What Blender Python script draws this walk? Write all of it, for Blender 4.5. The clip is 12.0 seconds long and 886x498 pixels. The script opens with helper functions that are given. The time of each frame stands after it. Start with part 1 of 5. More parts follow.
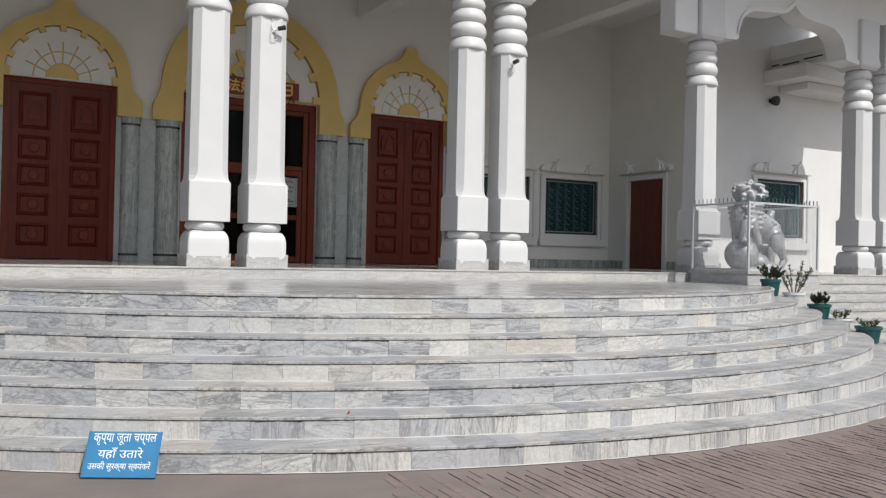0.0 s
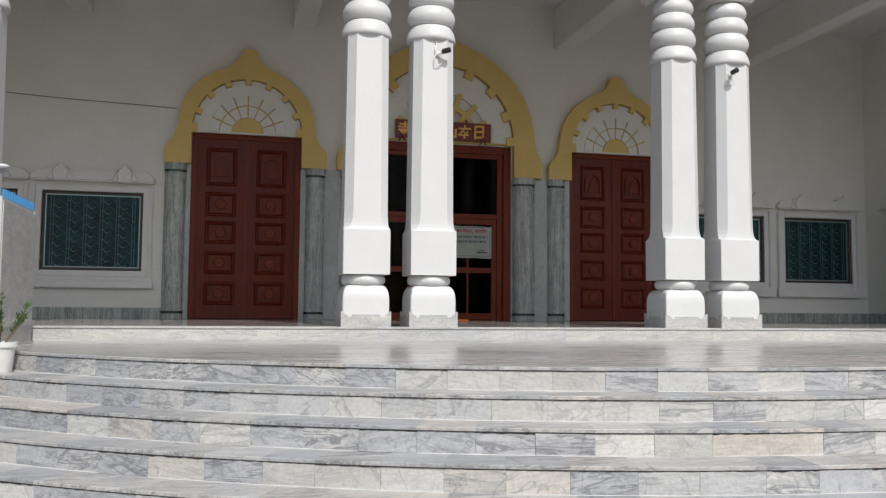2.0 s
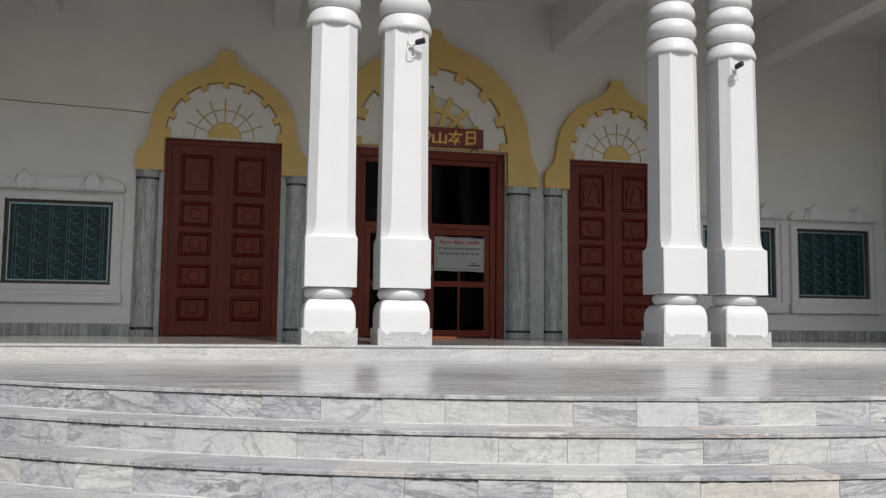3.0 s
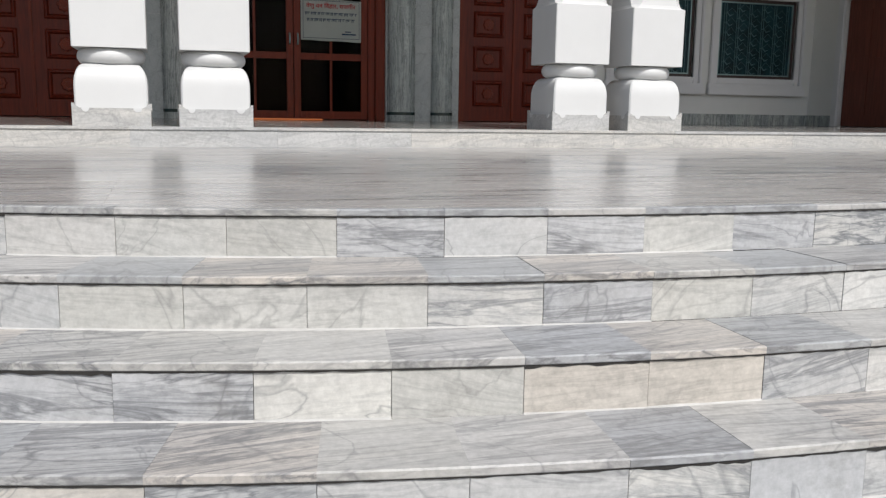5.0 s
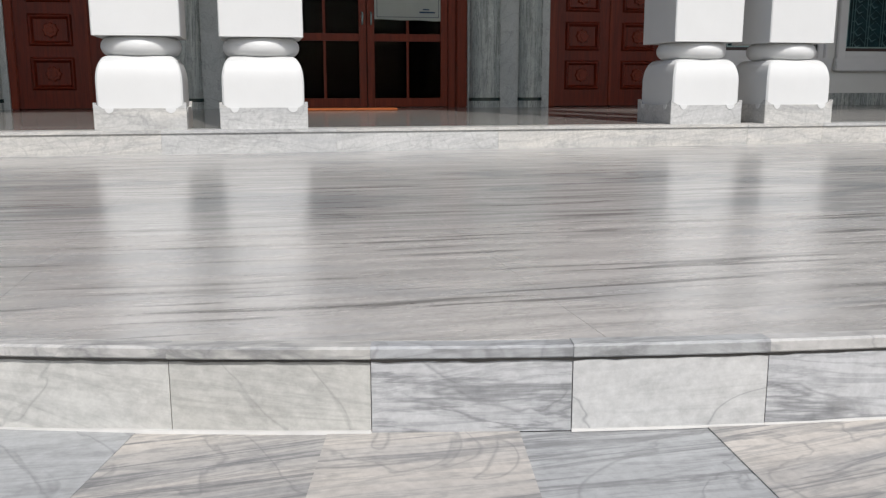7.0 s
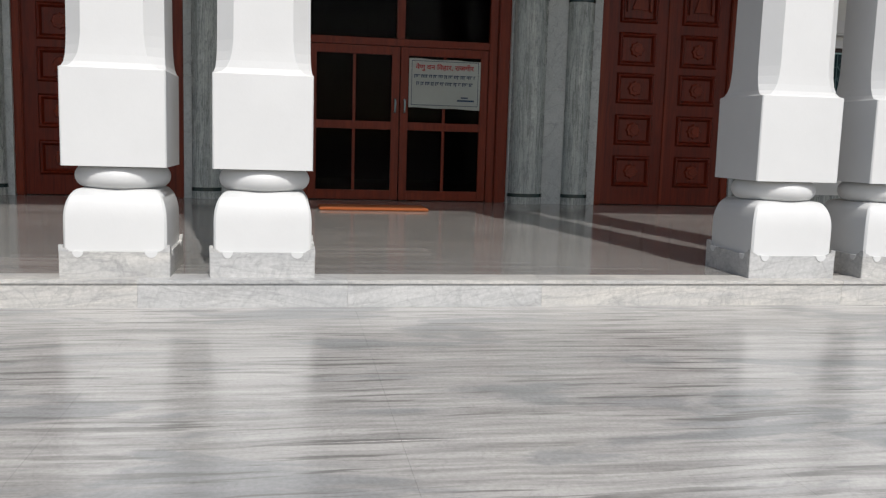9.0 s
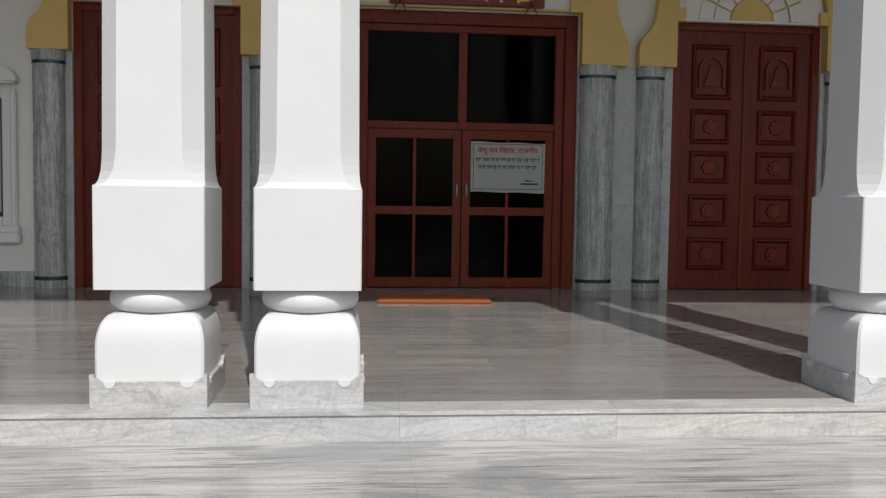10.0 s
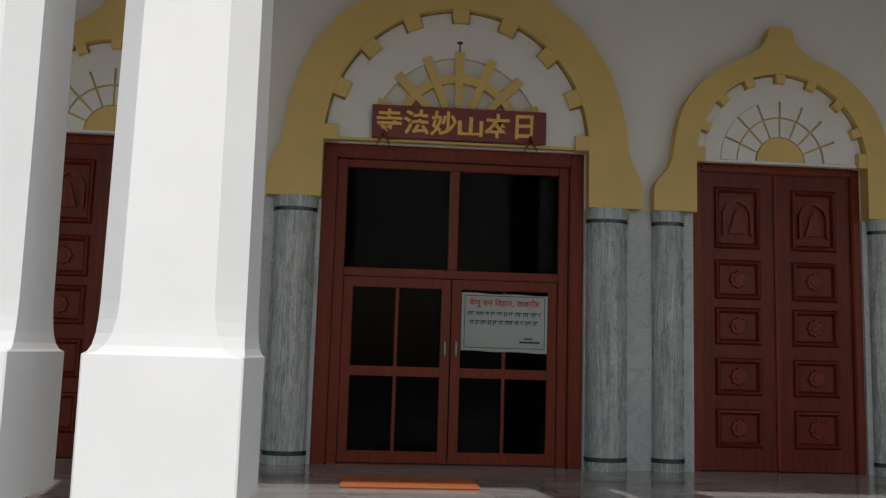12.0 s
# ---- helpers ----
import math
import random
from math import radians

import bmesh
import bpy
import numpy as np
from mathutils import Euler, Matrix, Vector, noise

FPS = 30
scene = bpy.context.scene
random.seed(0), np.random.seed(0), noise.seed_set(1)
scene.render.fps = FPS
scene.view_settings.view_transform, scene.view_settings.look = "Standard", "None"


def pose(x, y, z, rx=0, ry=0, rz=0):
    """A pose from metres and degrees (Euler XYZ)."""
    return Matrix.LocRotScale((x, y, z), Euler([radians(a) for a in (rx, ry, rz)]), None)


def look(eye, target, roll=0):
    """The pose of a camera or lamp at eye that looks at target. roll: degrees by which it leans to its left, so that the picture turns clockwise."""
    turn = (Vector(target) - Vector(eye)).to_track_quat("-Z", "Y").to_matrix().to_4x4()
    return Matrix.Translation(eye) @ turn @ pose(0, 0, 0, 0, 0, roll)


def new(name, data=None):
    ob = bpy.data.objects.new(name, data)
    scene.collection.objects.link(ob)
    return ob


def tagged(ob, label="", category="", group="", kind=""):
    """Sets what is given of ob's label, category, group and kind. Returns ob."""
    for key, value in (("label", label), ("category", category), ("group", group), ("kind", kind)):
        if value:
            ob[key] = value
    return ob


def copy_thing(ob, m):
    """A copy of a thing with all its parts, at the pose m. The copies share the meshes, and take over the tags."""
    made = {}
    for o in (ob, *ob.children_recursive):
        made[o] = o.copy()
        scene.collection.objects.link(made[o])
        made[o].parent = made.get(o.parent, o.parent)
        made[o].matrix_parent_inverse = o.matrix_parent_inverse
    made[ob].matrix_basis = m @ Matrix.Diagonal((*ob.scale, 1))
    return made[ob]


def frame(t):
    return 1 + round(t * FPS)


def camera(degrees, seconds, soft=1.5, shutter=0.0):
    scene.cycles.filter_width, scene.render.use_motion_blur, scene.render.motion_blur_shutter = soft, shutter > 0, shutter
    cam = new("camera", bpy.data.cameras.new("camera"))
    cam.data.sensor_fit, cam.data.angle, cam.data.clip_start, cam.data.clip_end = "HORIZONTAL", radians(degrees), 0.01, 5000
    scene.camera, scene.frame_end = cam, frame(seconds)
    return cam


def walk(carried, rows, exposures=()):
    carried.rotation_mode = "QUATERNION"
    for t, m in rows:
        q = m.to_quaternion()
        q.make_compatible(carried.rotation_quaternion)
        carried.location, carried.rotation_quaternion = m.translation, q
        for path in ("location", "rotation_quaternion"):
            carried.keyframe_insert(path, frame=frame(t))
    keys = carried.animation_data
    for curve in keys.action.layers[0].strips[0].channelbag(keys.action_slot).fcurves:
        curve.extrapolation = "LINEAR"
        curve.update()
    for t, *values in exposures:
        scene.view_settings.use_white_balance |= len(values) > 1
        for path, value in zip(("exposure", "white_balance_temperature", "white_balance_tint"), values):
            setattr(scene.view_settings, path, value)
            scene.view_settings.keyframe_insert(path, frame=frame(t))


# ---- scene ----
cam = camera(54.4, 12.0, soft=1.3)
PATH = [
    (0, (-4.931, -17.4, 0.355), (-3.97, -15.646, 0.372), 1.2),
    (0.5, (-4.605, -17.073, 0.334), (-3.852, -15.22, 0.312), 1.4),
    (1, (-4.262, -16.606, 0.354), (-3.754, -14.671, 0.39), 1.3),
    (1.5, (-3.959, -16.21, 0.366), (-3.451, -14.277, 0.421), 0.9),
    (2, (-3.617, -15.793, 0.369), (-3.157, -13.852, 0.507), 0.5),
    (2.5, (-3.322, -15.371, 0.364), (-2.825, -13.44, 0.515), 1.0),
    (3, (-2.983, -14.967, 0.37), (-2.554, -13.022, 0.546), 0.6),
    (3.5, (-2.694, -14.531, 0.36), (-2.284, -12.581, 0.525), 0.4),
    (3.7, (-2.589, -14.371, 0.346), (-2.125, -12.425, 0.335), 0.8),
    (5.3, (-1.716, -12.967, 0.303), (-1.112, -11.087, -0.018), 0.9),
    (5.5, (-1.696, -12.792, 0.308), (-1.106, -10.91, -0.024), 0.5),
    (6, (-1.61, -12.513, 0.346), (-0.969, -10.663, -0.066), 0.4),
    (6.5, (-1.481, -12.217, 0.373), (-1.113, -10.311, -0.11), -1.3),
    (6.7, (-1.48, -12.122, 0.383), (-1.066, -10.201, 0.009), -0.2),
    (8.3, (-1.339, -11.27, 0.76), (-0.932, -9.345, 0.403), 0.4),
    (8.5, (-1.295, -11.179, 0.808), (-0.904, -9.249, 0.457), -0.5),
    (9, (-1.242, -10.899, 0.951), (-0.9, -8.945, 0.699), 1.7),
    (9.5, (-1.187, -10.647, 1.072), (-0.975, -8.674, 0.824), 0.9),
    (10, (-1.139, -10.427, 1.217), (-0.951, -8.439, 1.107), 0.8),
    (10.5, (-1.006, -10.151, 1.314), (-0.755, -8.168, 1.389), 1.4),
    (11, (-0.899, -9.847, 1.332), (-0.675, -7.862, 1.432), 0.5),
    (11.5, (-0.827, -9.530, 1.324), (-0.598, -7.558, 1.565), 1.6),
    (12, (-0.681, -9.030, 1.312), (-0.541, -7.049, 1.551), 1.7),
]
walk(cam, [(t, look(eye, target, roll)) for t, eye, target, roll in PATH], [(0, -0.13), (12, -0.13)])


# ---- world and sun ----
SUN_EL, SUN_SIDE = radians(48), radians(10)
world = bpy.data.worlds.new("sky")
scene.world = world
world.use_nodes = True
wn = world.node_tree.nodes
sky = wn.new("ShaderNodeTexSky")
sky.sky_type, sky.sun_disc = "NISHITA", False
sky.sun_elevation, sky.sun_rotation = SUN_EL, radians(180) - SUN_SIDE
sky.dust_density = 2.5
wn["Background"].inputs["Strength"].default_value = 0.135
world.node_tree.links.new(sky.outputs[0], wn["Background"].inputs["Color"])
sun_data = bpy.data.lights.new("sun", "SUN")
sun_data.energy, sun_data.angle, sun_data.color = 3.7, radians(0.5), (1.0, 0.98, 0.95)
sun_ob = new("sun", sun_data)
sun_ob.matrix_world = look((math.sin(SUN_SIDE) * math.cos(SUN_EL) * 40, -math.cos(SUN_SIDE) * math.cos(SUN_EL) * 40, math.sin(SUN_EL) * 40), (0, 0, 0))


# ---- materials ----
def ramp(nt, stops):
    r = nt.nodes.new("ShaderNodeValToRGB")
    e = r.color_ramp.elements
    while len(e) < len(stops):
        e.new(0.5)
    for el, (p, c) in zip(e, stops):
        el.position, el.color = p, (*c, 1)
    return r


def base_mat(name, rough=0.5, metal=0.0):
    m = bpy.data.materials.new(name)
    m.use_nodes = True
    nt = m.node_tree
    b = nt.nodes["Principled BSDF"]
    b.inputs["Roughness"].default_value, b.inputs["Metallic"].default_value = rough, metal
    return m, nt, b


def mixed(nt, fac, a, b, mode="MIX"):
    n = nt.nodes.new("ShaderNodeMix")
    n.data_type, n.blend_type = "RGBA", mode
    for key, v in (("Factor", fac), ("A", a), ("B", b)):
        sock = [s for s in n.inputs if s.name == key and s.type == ("VALUE" if key == "Factor" else "RGBA")][0]
        if isinstance(v, (int, float)):
            sock.default_value = v
        elif isinstance(v, tuple):
            sock.default_value = (*v, 1)
        else:
            nt.links.new(v, sock)
    return [s for s in n.outputs if s.type == "RGBA"][0]


def spot(nt, scale=(1, 1, 1), shift=0.0):
    """World position, scaled, and moved by a random step for each object."""
    g = nt.nodes.new("ShaderNodeNewGeometry")
    out = g.outputs["Position"]
    if shift:
        info = nt.nodes.new("ShaderNodeObjectInfo")
        mul = nt.nodes.new("ShaderNodeMath")
        mul.operation = "MULTIPLY"
        mul.inputs[1].default_value = shift
        nt.links.new(info.outputs["Random"], mul.inputs[0])
        add = nt.nodes.new("ShaderNodeVectorMath")
        nt.links.new(out, add.inputs[0])
        nt.links.new(mul.outputs[0], add.inputs[1])
        out = add.outputs[0]
    mp = nt.nodes.new("ShaderNodeMapping")
    mp.inputs["Scale"].default_value = scale
    nt.links.new(out, mp.inputs["Vector"])
    return mp.outputs[0]


def cloud(nt, vec, scale, detail=6, rough=0.6, warp=0.0):
    n = nt.nodes.new("ShaderNodeTexNoise")
    n.inputs["Scale"].default_value, n.inputs["Detail"].default_value = scale, detail
    n.inputs["Roughness"].default_value, n.inputs["Distortion"].default_value = rough, warp
    nt.links.new(vec, n.inputs["Vector"])
    return n.outputs["Fac"]


def relief(nt, b, height, strength, distance=0.01):
    n = nt.nodes.new("ShaderNodeBump")
    n.inputs["Strength"].default_value, n.inputs["Distance"].default_value = strength, distance
    nt.links.new(height, n.inputs["Height"])
    nt.links.new(n.outputs[0], b.inputs["Normal"])


def paint(name, colour, rough=0.55, vary=0.12, scale=2.0, bump=0.15, metal=0.0, stain=None):
    m, nt, b = base_mat(name, rough, metal)
    dark = tuple(c * (1 - vary) for c in colour)
    f = cloud(nt, spot(nt), scale, 7, 0.65)
    r = ramp(nt, [(0.3, dark), (0.65, colour)])
    nt.links.new(f, r.inputs[0])
    col = r.outputs[0]
    if stain:
        s = ramp(nt, [(0.55, (0, 0, 0)), (0.75, (1, 1, 1))])
        nt.links.new(cloud(nt, spot(nt, (6, 6, 0.7)), 1.3, 8, 0.7), s.inputs[0])
        col = mixed(nt, s.outputs[0], col, stain)
    nt.links.new(col, b.inputs["Base Color"])
    relief(nt, b, cloud(nt, spot(nt), 60, 5), bump, 0.004)
    return m


def times(nt, value, k):
    n = nt.nodes.new("ShaderNodeMath")
    n.operation, n.inputs[1].default_value = "MULTIPLY", k
    nt.links.new(value, n.inputs[0])
    return n.outputs[0]


def marble(name, tints, vein, stretch, rough, shift=37.0, amount=0.75, grime=(0.2, 0.19, 0.17), fine=1.0, axis="Y_AXIS", swing=0.6, grime_amount=0.5, streak=0.5, cracks=0.4, vary=(0.8, 1.0), blotch=0.0):
    """Veined marble. Each piece takes one tint, its own stretch of veins and its own slant (swing)."""
    m, nt, b = base_mat(name, rough)
    info = nt.nodes.new("ShaderNodeObjectInfo")
    tint = ramp(nt, [(i / len(tints), c) for i, c in enumerate(tints)])
    tint.color_ramp.interpolation = "CONSTANT"
    nt.links.new(info.outputs["Random"], tint.inputs[0])
    angle = nt.nodes.new("ShaderNodeMapRange")
    angle.inputs["To Min"].default_value, angle.inputs["To Max"].default_value = -swing, swing
    again = nt.nodes.new("ShaderNodeMath")
    again.operation, again.inputs[1].default_value = "MULTIPLY", 7.31
    part_of = nt.nodes.new("ShaderNodeMath")
    part_of.operation = "FRACT"
    nt.links.new(info.outputs["Random"], again.inputs[0])
    nt.links.new(again.outputs[0], part_of.inputs[0])
    nt.links.new(part_of.outputs[0], angle.inputs["Value"])
    turn_ = nt.nodes.new("ShaderNodeVectorRotate")
    turn_.rotation_type = axis
    nt.links.new(spot(nt, (1, 1, 1), shift), turn_.inputs["Vector"])
    nt.links.new(angle.outputs[0], turn_.inputs["Angle"])
    mp = nt.nodes.new("ShaderNodeMapping")
    mp.inputs["Scale"].default_value = stretch
    nt.links.new(turn_.outputs[0], mp.inputs["Vector"])
    v = mp.outputs[0]
    own = nt.nodes.new("ShaderNodeMapRange")
    own.inputs["To Min"].default_value, own.inputs["To Max"].default_value = vary
    third = nt.nodes.new("ShaderNodeMath")
    third.operation, third.inputs[1].default_value = "MULTIPLY", 13.7
    rest_of = nt.nodes.new("ShaderNodeMath")
    rest_of.operation = "FRACT"
    nt.links.new(info.outputs["Random"], third.inputs[0])
    nt.links.new(third.outputs[0], rest_of.inputs[0])
    nt.links.new(rest_of.outputs[0], own.inputs["Value"])

    def with_own(value, k):
        n = nt.nodes.new("ShaderNodeMath")
        n.operation = "MULTIPLY"
        nt.links.new(times(nt, value, k), n.inputs[0])
        nt.links.new(own.outputs[0], n.inputs[1])
        return n.outputs[0]

    broad = ramp(nt, [(0.38, (0, 0, 0)), (0.66, (1, 1, 1))])
    nt.links.new(cloud(nt, v, 1.1 * fine, 7, 0.6, 0.5), broad.inputs[0])
    col = mixed(nt, with_own(broad.outputs[0], amount), tint.outputs[0], vein)
    if blotch:
        patch = ramp(nt, [(0.52, (0, 0, 0)), (0.59, (1, 1, 1))])
        nt.links.new(cloud(nt, spot(nt, (0.45, 1.7, 1.0)), 1.15, 9, 0.66, 0.9), patch.inputs[0])
        col = mixed(nt, times(nt, patch.outputs[0], blotch), col, (0.245, 0.268, 0.285))
        pale = ramp(nt, [(0.52, (0, 0, 0)), (0.66, (1, 1, 1))])
        nt.links.new(cloud(nt, spot(nt, (0.3, 2.2, 1.0), 0.0), 1.1, 8, 0.65, 1.2), pale.inputs[0])
        col = mixed(nt, times(nt, pale.outputs[0], blotch * 0.6), col, (0.56, 0.55, 0.53))
    lines = ramp(nt, [(0.46, (0, 0, 0)), (0.5, (1, 1, 1)), (0.54, (0, 0, 0))])
    nt.links.new(cloud(nt, v, 1.7 * fine, 6, 0.6, 0.8), lines.inputs[0])
    col = mixed(nt, with_own(lines.outputs[0], streak), col, tuple(c * 0.55 for c in vein))
    grain = ramp(nt, [(0.44, (0, 0, 0)), (0.5, (1, 1, 1)), (0.56, (0, 0, 0))])
    nt.links.new(cloud(nt, v, 4.6 * fine, 5, 0.6, 0.5), grain.inputs[0])
    col = mixed(nt, with_own(grain.outputs[0], streak * 0.6), col, tuple(c * 0.7 for c in vein))
    hair = ramp(nt, [(0.485, (0, 0, 0)), (0.5, (1, 1, 1)), (0.515, (0, 0, 0))])
    nt.links.new(cloud(nt, spot(nt, (1, 1, 1), shift), 2.1, 4, 0.5, 1.6), hair.inputs[0])
    col = mixed(nt, times(nt, hair.outputs[0], cracks), col, tuple(c * 0.5 for c in vein))
    dirt = ramp(nt, [(0.54, (0, 0, 0)), (0.8, (1, 1, 1))])
    nt.links.new(cloud(nt, spot(nt, (1, 1, 1), 11.0), 2.6, 10, 0.78), dirt.inputs[0])
    col = mixed(nt, times(nt, dirt.outputs[0], grime_amount), col, grime)
    speck = ramp(nt, [(0.3, (0.8, 0.8, 0.8)), (0.7, (1.08, 1.08, 1.08))])
    nt.links.new(cloud(nt, spot(nt), 45, 6, 0.7), speck.inputs[0])
    col = mixed(nt, 1.0, col, speck.outputs[0], "MULTIPLY")
    nt.links.new(col, b.inputs["Base Color"])
    rr = nt.nodes.new("ShaderNodeMapRange")
    rr.inputs["To Min"].default_value, rr.inputs["To Max"].default_value = rough * 0.7, rough * 1.45
    nt.links.new(cloud(nt, spot(nt), 4, 7, 0.65), rr.inputs["Value"])
    nt.links.new(rr.outputs[0], b.inputs["Roughness"])
    relief(nt, b, cloud(nt, spot(nt), 14, 4), 0.05 if rough < 0.3 else 0.15, 0.004)
    return m


def streaked(name, light, mid, dark, patch_tint, rough):
    """Long-grained marble: fine streaks along x, thin dark lines and blue-grey patches with feathered ends."""
    m, nt, b = base_mat(name, rough)
    # a slow sideways drift bends the grain
    drift = nt.nodes.new("ShaderNodeVectorMath")
    drift.operation = "MULTIPLY_ADD"
    swirl = nt.nodes.new("ShaderNodeTexNoise")
    swirl.inputs["Scale"].default_value, swirl.inputs["Detail"].default_value = 0.55, 3
    nt.links.new(spot(nt), swirl.inputs["Vector"])
    nt.links.new(swirl.outputs["Color"], drift.inputs[0])
    drift.inputs[1].default_value = (0.0, 0.2, 0.0)
    nt.links.new(spot(nt), drift.inputs[2])

    def along(sx, sy):
        mp = nt.nodes.new("ShaderNodeMapping")
        mp.inputs["Scale"].default_value = (sx, sy, 1)
        nt.links.new(drift.outputs[0], mp.inputs["Vector"])
        return mp.outputs[0]

    def stops(value, *marks):
        r = ramp(nt, [(p, (v, v, v)) for p, v in marks])
        nt.links.new(value, r.inputs[0])
        return r.outputs[0]

    grain = cloud(nt, along(0.8, 11.0), 1.5, 9, 0.68)
    col = mixed(nt, stops(grain, (0.36, 1), (0.6, 0)), light, mid)
    summed = nt.nodes.new("ShaderNodeMath")
    summed.operation = "MULTIPLY_ADD"
    nt.links.new(grain, summed.inputs[0])
    summed.inputs[1].default_value = 0.42
    nt.links.new(cloud(nt, along(0.7, 1.9), 1.25, 6, 0.58, 0.7), summed.inputs[2])
    col = mixed(nt, times(nt, stops(summed.outputs[0], (0.735, 0), (0.8, 1)), 0.55), col, patch_tint)
    fine = cloud(nt, along(0.9, 15.0), 1.6, 5, 0.55)
    thin = cloud(nt, along(0.9, 2.0), 1.4, 3)
    lines = nt.nodes.new("ShaderNodeMath")
    lines.operation = "MULTIPLY"
    nt.links.new(stops(fine, (0.545, 0), (0.6, 1)), lines.inputs[0])
    nt.links.new(stops(thin, (0.38, 0), (0.56, 1)), lines.inputs[1])
    col = mixed(nt, times(nt, lines.outputs[0], 0.8), col, dark)
    cracks = stops(cloud(nt, spot(nt), 2.4, 7, 0.6, 1.2), (0.488, 0), (0.5, 1), (0.512, 0))
    col = mixed(nt, times(nt, cracks, 0.16), col, dark)
    speck = ramp(nt, [(0.3, (0.84, 0.84, 0.84)), (0.7, (1.06, 1.06, 1.06))])
    nt.links.new(cloud(nt, spot(nt), 60, 6, 0.7), speck.inputs[0])
    col = mixed(nt, 1.0, col, speck.outputs[0], "MULTIPLY")
    nt.links.new(col, b.inputs["Base Color"])
    rr = nt.nodes.new("ShaderNodeMapRange")
    rr.inputs["To Min"].default_value, rr.inputs["To Max"].default_value = rough * 0.6, rough * 1.6
    nt.links.new(cloud(nt, along(1.0, 6.0), 2.5, 8, 0.7), rr.inputs["Value"])
    nt.links.new(rr.outputs[0], b.inputs["Roughness"])
    relief(nt, b, fine, 0.06, 0.003)
    return m


def timber(name, colour, dark, rough=0.35, grain=(14, 14, 0.8)):
    m, nt, b = base_mat(name, rough)
    r = ramp(nt, [(0.3, dark), (0.7, colour)])
    nt.links.new(cloud(nt, spot(nt, grain, 5.0), 2.2, 8, 0.65, 0.8), r.inputs[0])
    nt.links.new(r.outputs[0], b.inputs["Base Color"])
    b.inputs["Specular IOR Level"].default_value = 0.22
    relief(nt, b, cloud(nt, spot(nt, grain, 5.0), 6, 5), 0.12, 0.003)
    return m


def plain(name, colour, rough=0.5, metal=0.0):
    m, nt, b = base_mat(name, rough, metal)
    b.inputs["Base Color"].default_value = (*colour, 1)
    return m


def clear(name, colour, rough=0.03):
    m, nt, b = base_mat(name, rough)
    b.inputs["Base Color"].default_value = (*colour, 1)
    b.inputs["Transmission Weight"].default_value = 1.0
    b.inputs["IOR"].default_value = 1.1
    return m


WHITE = paint("white_paint", (0.72, 0.72, 0.71), 0.5, 0.07, 1.4, 0.1)
COLUMN_WHITE = paint("column_whitewash", (0.6, 0.605, 0.6), 0.45, 0.05, 2.2, 0.12)
WALL = paint("porch_wall_paint", (0.74, 0.74, 0.7), 0.6, 0.09, 0.8, 0.12)
YELLOW = paint("yellow_ochre_paint", (0.67, 0.485, 0.165), 0.6, 0.12, 2.0, 0.12)
STEP_TINTS = [(0.57, 0.56, 0.53), (0.6, 0.59, 0.56), (0.46, 0.468, 0.475), (0.55, 0.545, 0.53), (0.63, 0.62, 0.58), (0.42, 0.43, 0.445), (0.58, 0.575, 0.55), (0.52, 0.52, 0.51), (0.49, 0.495, 0.5), (0.57, 0.54, 0.49), (0.62, 0.615, 0.59), (0.5, 0.505, 0.5)]
STEP = marble("step_marble", STEP_TINTS, (0.33, 0.345, 0.36), (0.7, 2.0, 5.5), 0.42, fine=1.2, swing=0.2, amount=0.68, streak=0.9, cracks=0.5, vary=(0.08, 1.2), grime_amount=0.6)
TREAD = marble("tread_marble", [(0.5, 0.49, 0.46), (0.53, 0.52, 0.49), (0.42, 0.43, 0.43), (0.54, 0.5, 0.45), (0.39, 0.4, 0.41), (0.51, 0.5, 0.48), (0.47, 0.47, 0.46)], (0.29, 0.295, 0.3), (0.6, 6.0, 3.0), 0.36, fine=1.1, axis="Z_AXIS", swing=0.16, amount=0.6, streak=0.85, cracks=0.42, vary=(0.3, 1.15))
FLOOR = streaked("polished_floor_marble", (0.5, 0.49, 0.47), (0.3, 0.295, 0.285), (0.17, 0.165, 0.158), (0.2, 0.216, 0.228), 0.2)
FLOOR_PALE = streaked("honed_border_marble", (0.52, 0.5, 0.475), (0.36, 0.35, 0.335), (0.15, 0.145, 0.14), (0.34, 0.345, 0.345), 0.24)
PORCH = marble("porch_floor_marble", [(0.34, 0.32, 0.3), (0.37, 0.35, 0.33), (0.31, 0.3, 0.285)], (0.19, 0.18, 0.17), (0.35, 5.0, 3.0), 0.12, shift=3.0, amount=0.6, fine=1.3, axis="Z_AXIS", swing=0.03, grime_amount=0.1, streak=0.4, cracks=0.1)
STEP_V = marble("upright_streaked_marble", STEP_TINTS, (0.31, 0.31, 0.31), (5.0, 5.0, 0.6), 0.42, fine=1.2, swing=0.1, amount=0.5, streak=0.7, cracks=0.15, vary=(0.1, 1.2))
STEP_PALE = marble("pale_step_marble", [(0.55, 0.545, 0.515), (0.53, 0.525, 0.49), (0.57, 0.56, 0.535)], (0.39, 0.39, 0.38), (0.7, 2.0, 5.5), 0.42, fine=1.1, swing=0.2, amount=0.36, streak=0.3, cracks=0.38, grime_amount=0.6)
STEP_GREY = marble("blue_grey_step_marble", [(0.51, 0.515, 0.52), (0.49, 0.495, 0.5)], (0.3, 0.31, 0.325), (0.6, 2.0, 6.0), 0.42, fine=1.2, swing=0.12, amount=0.6, streak=0.9, cracks=0.5)
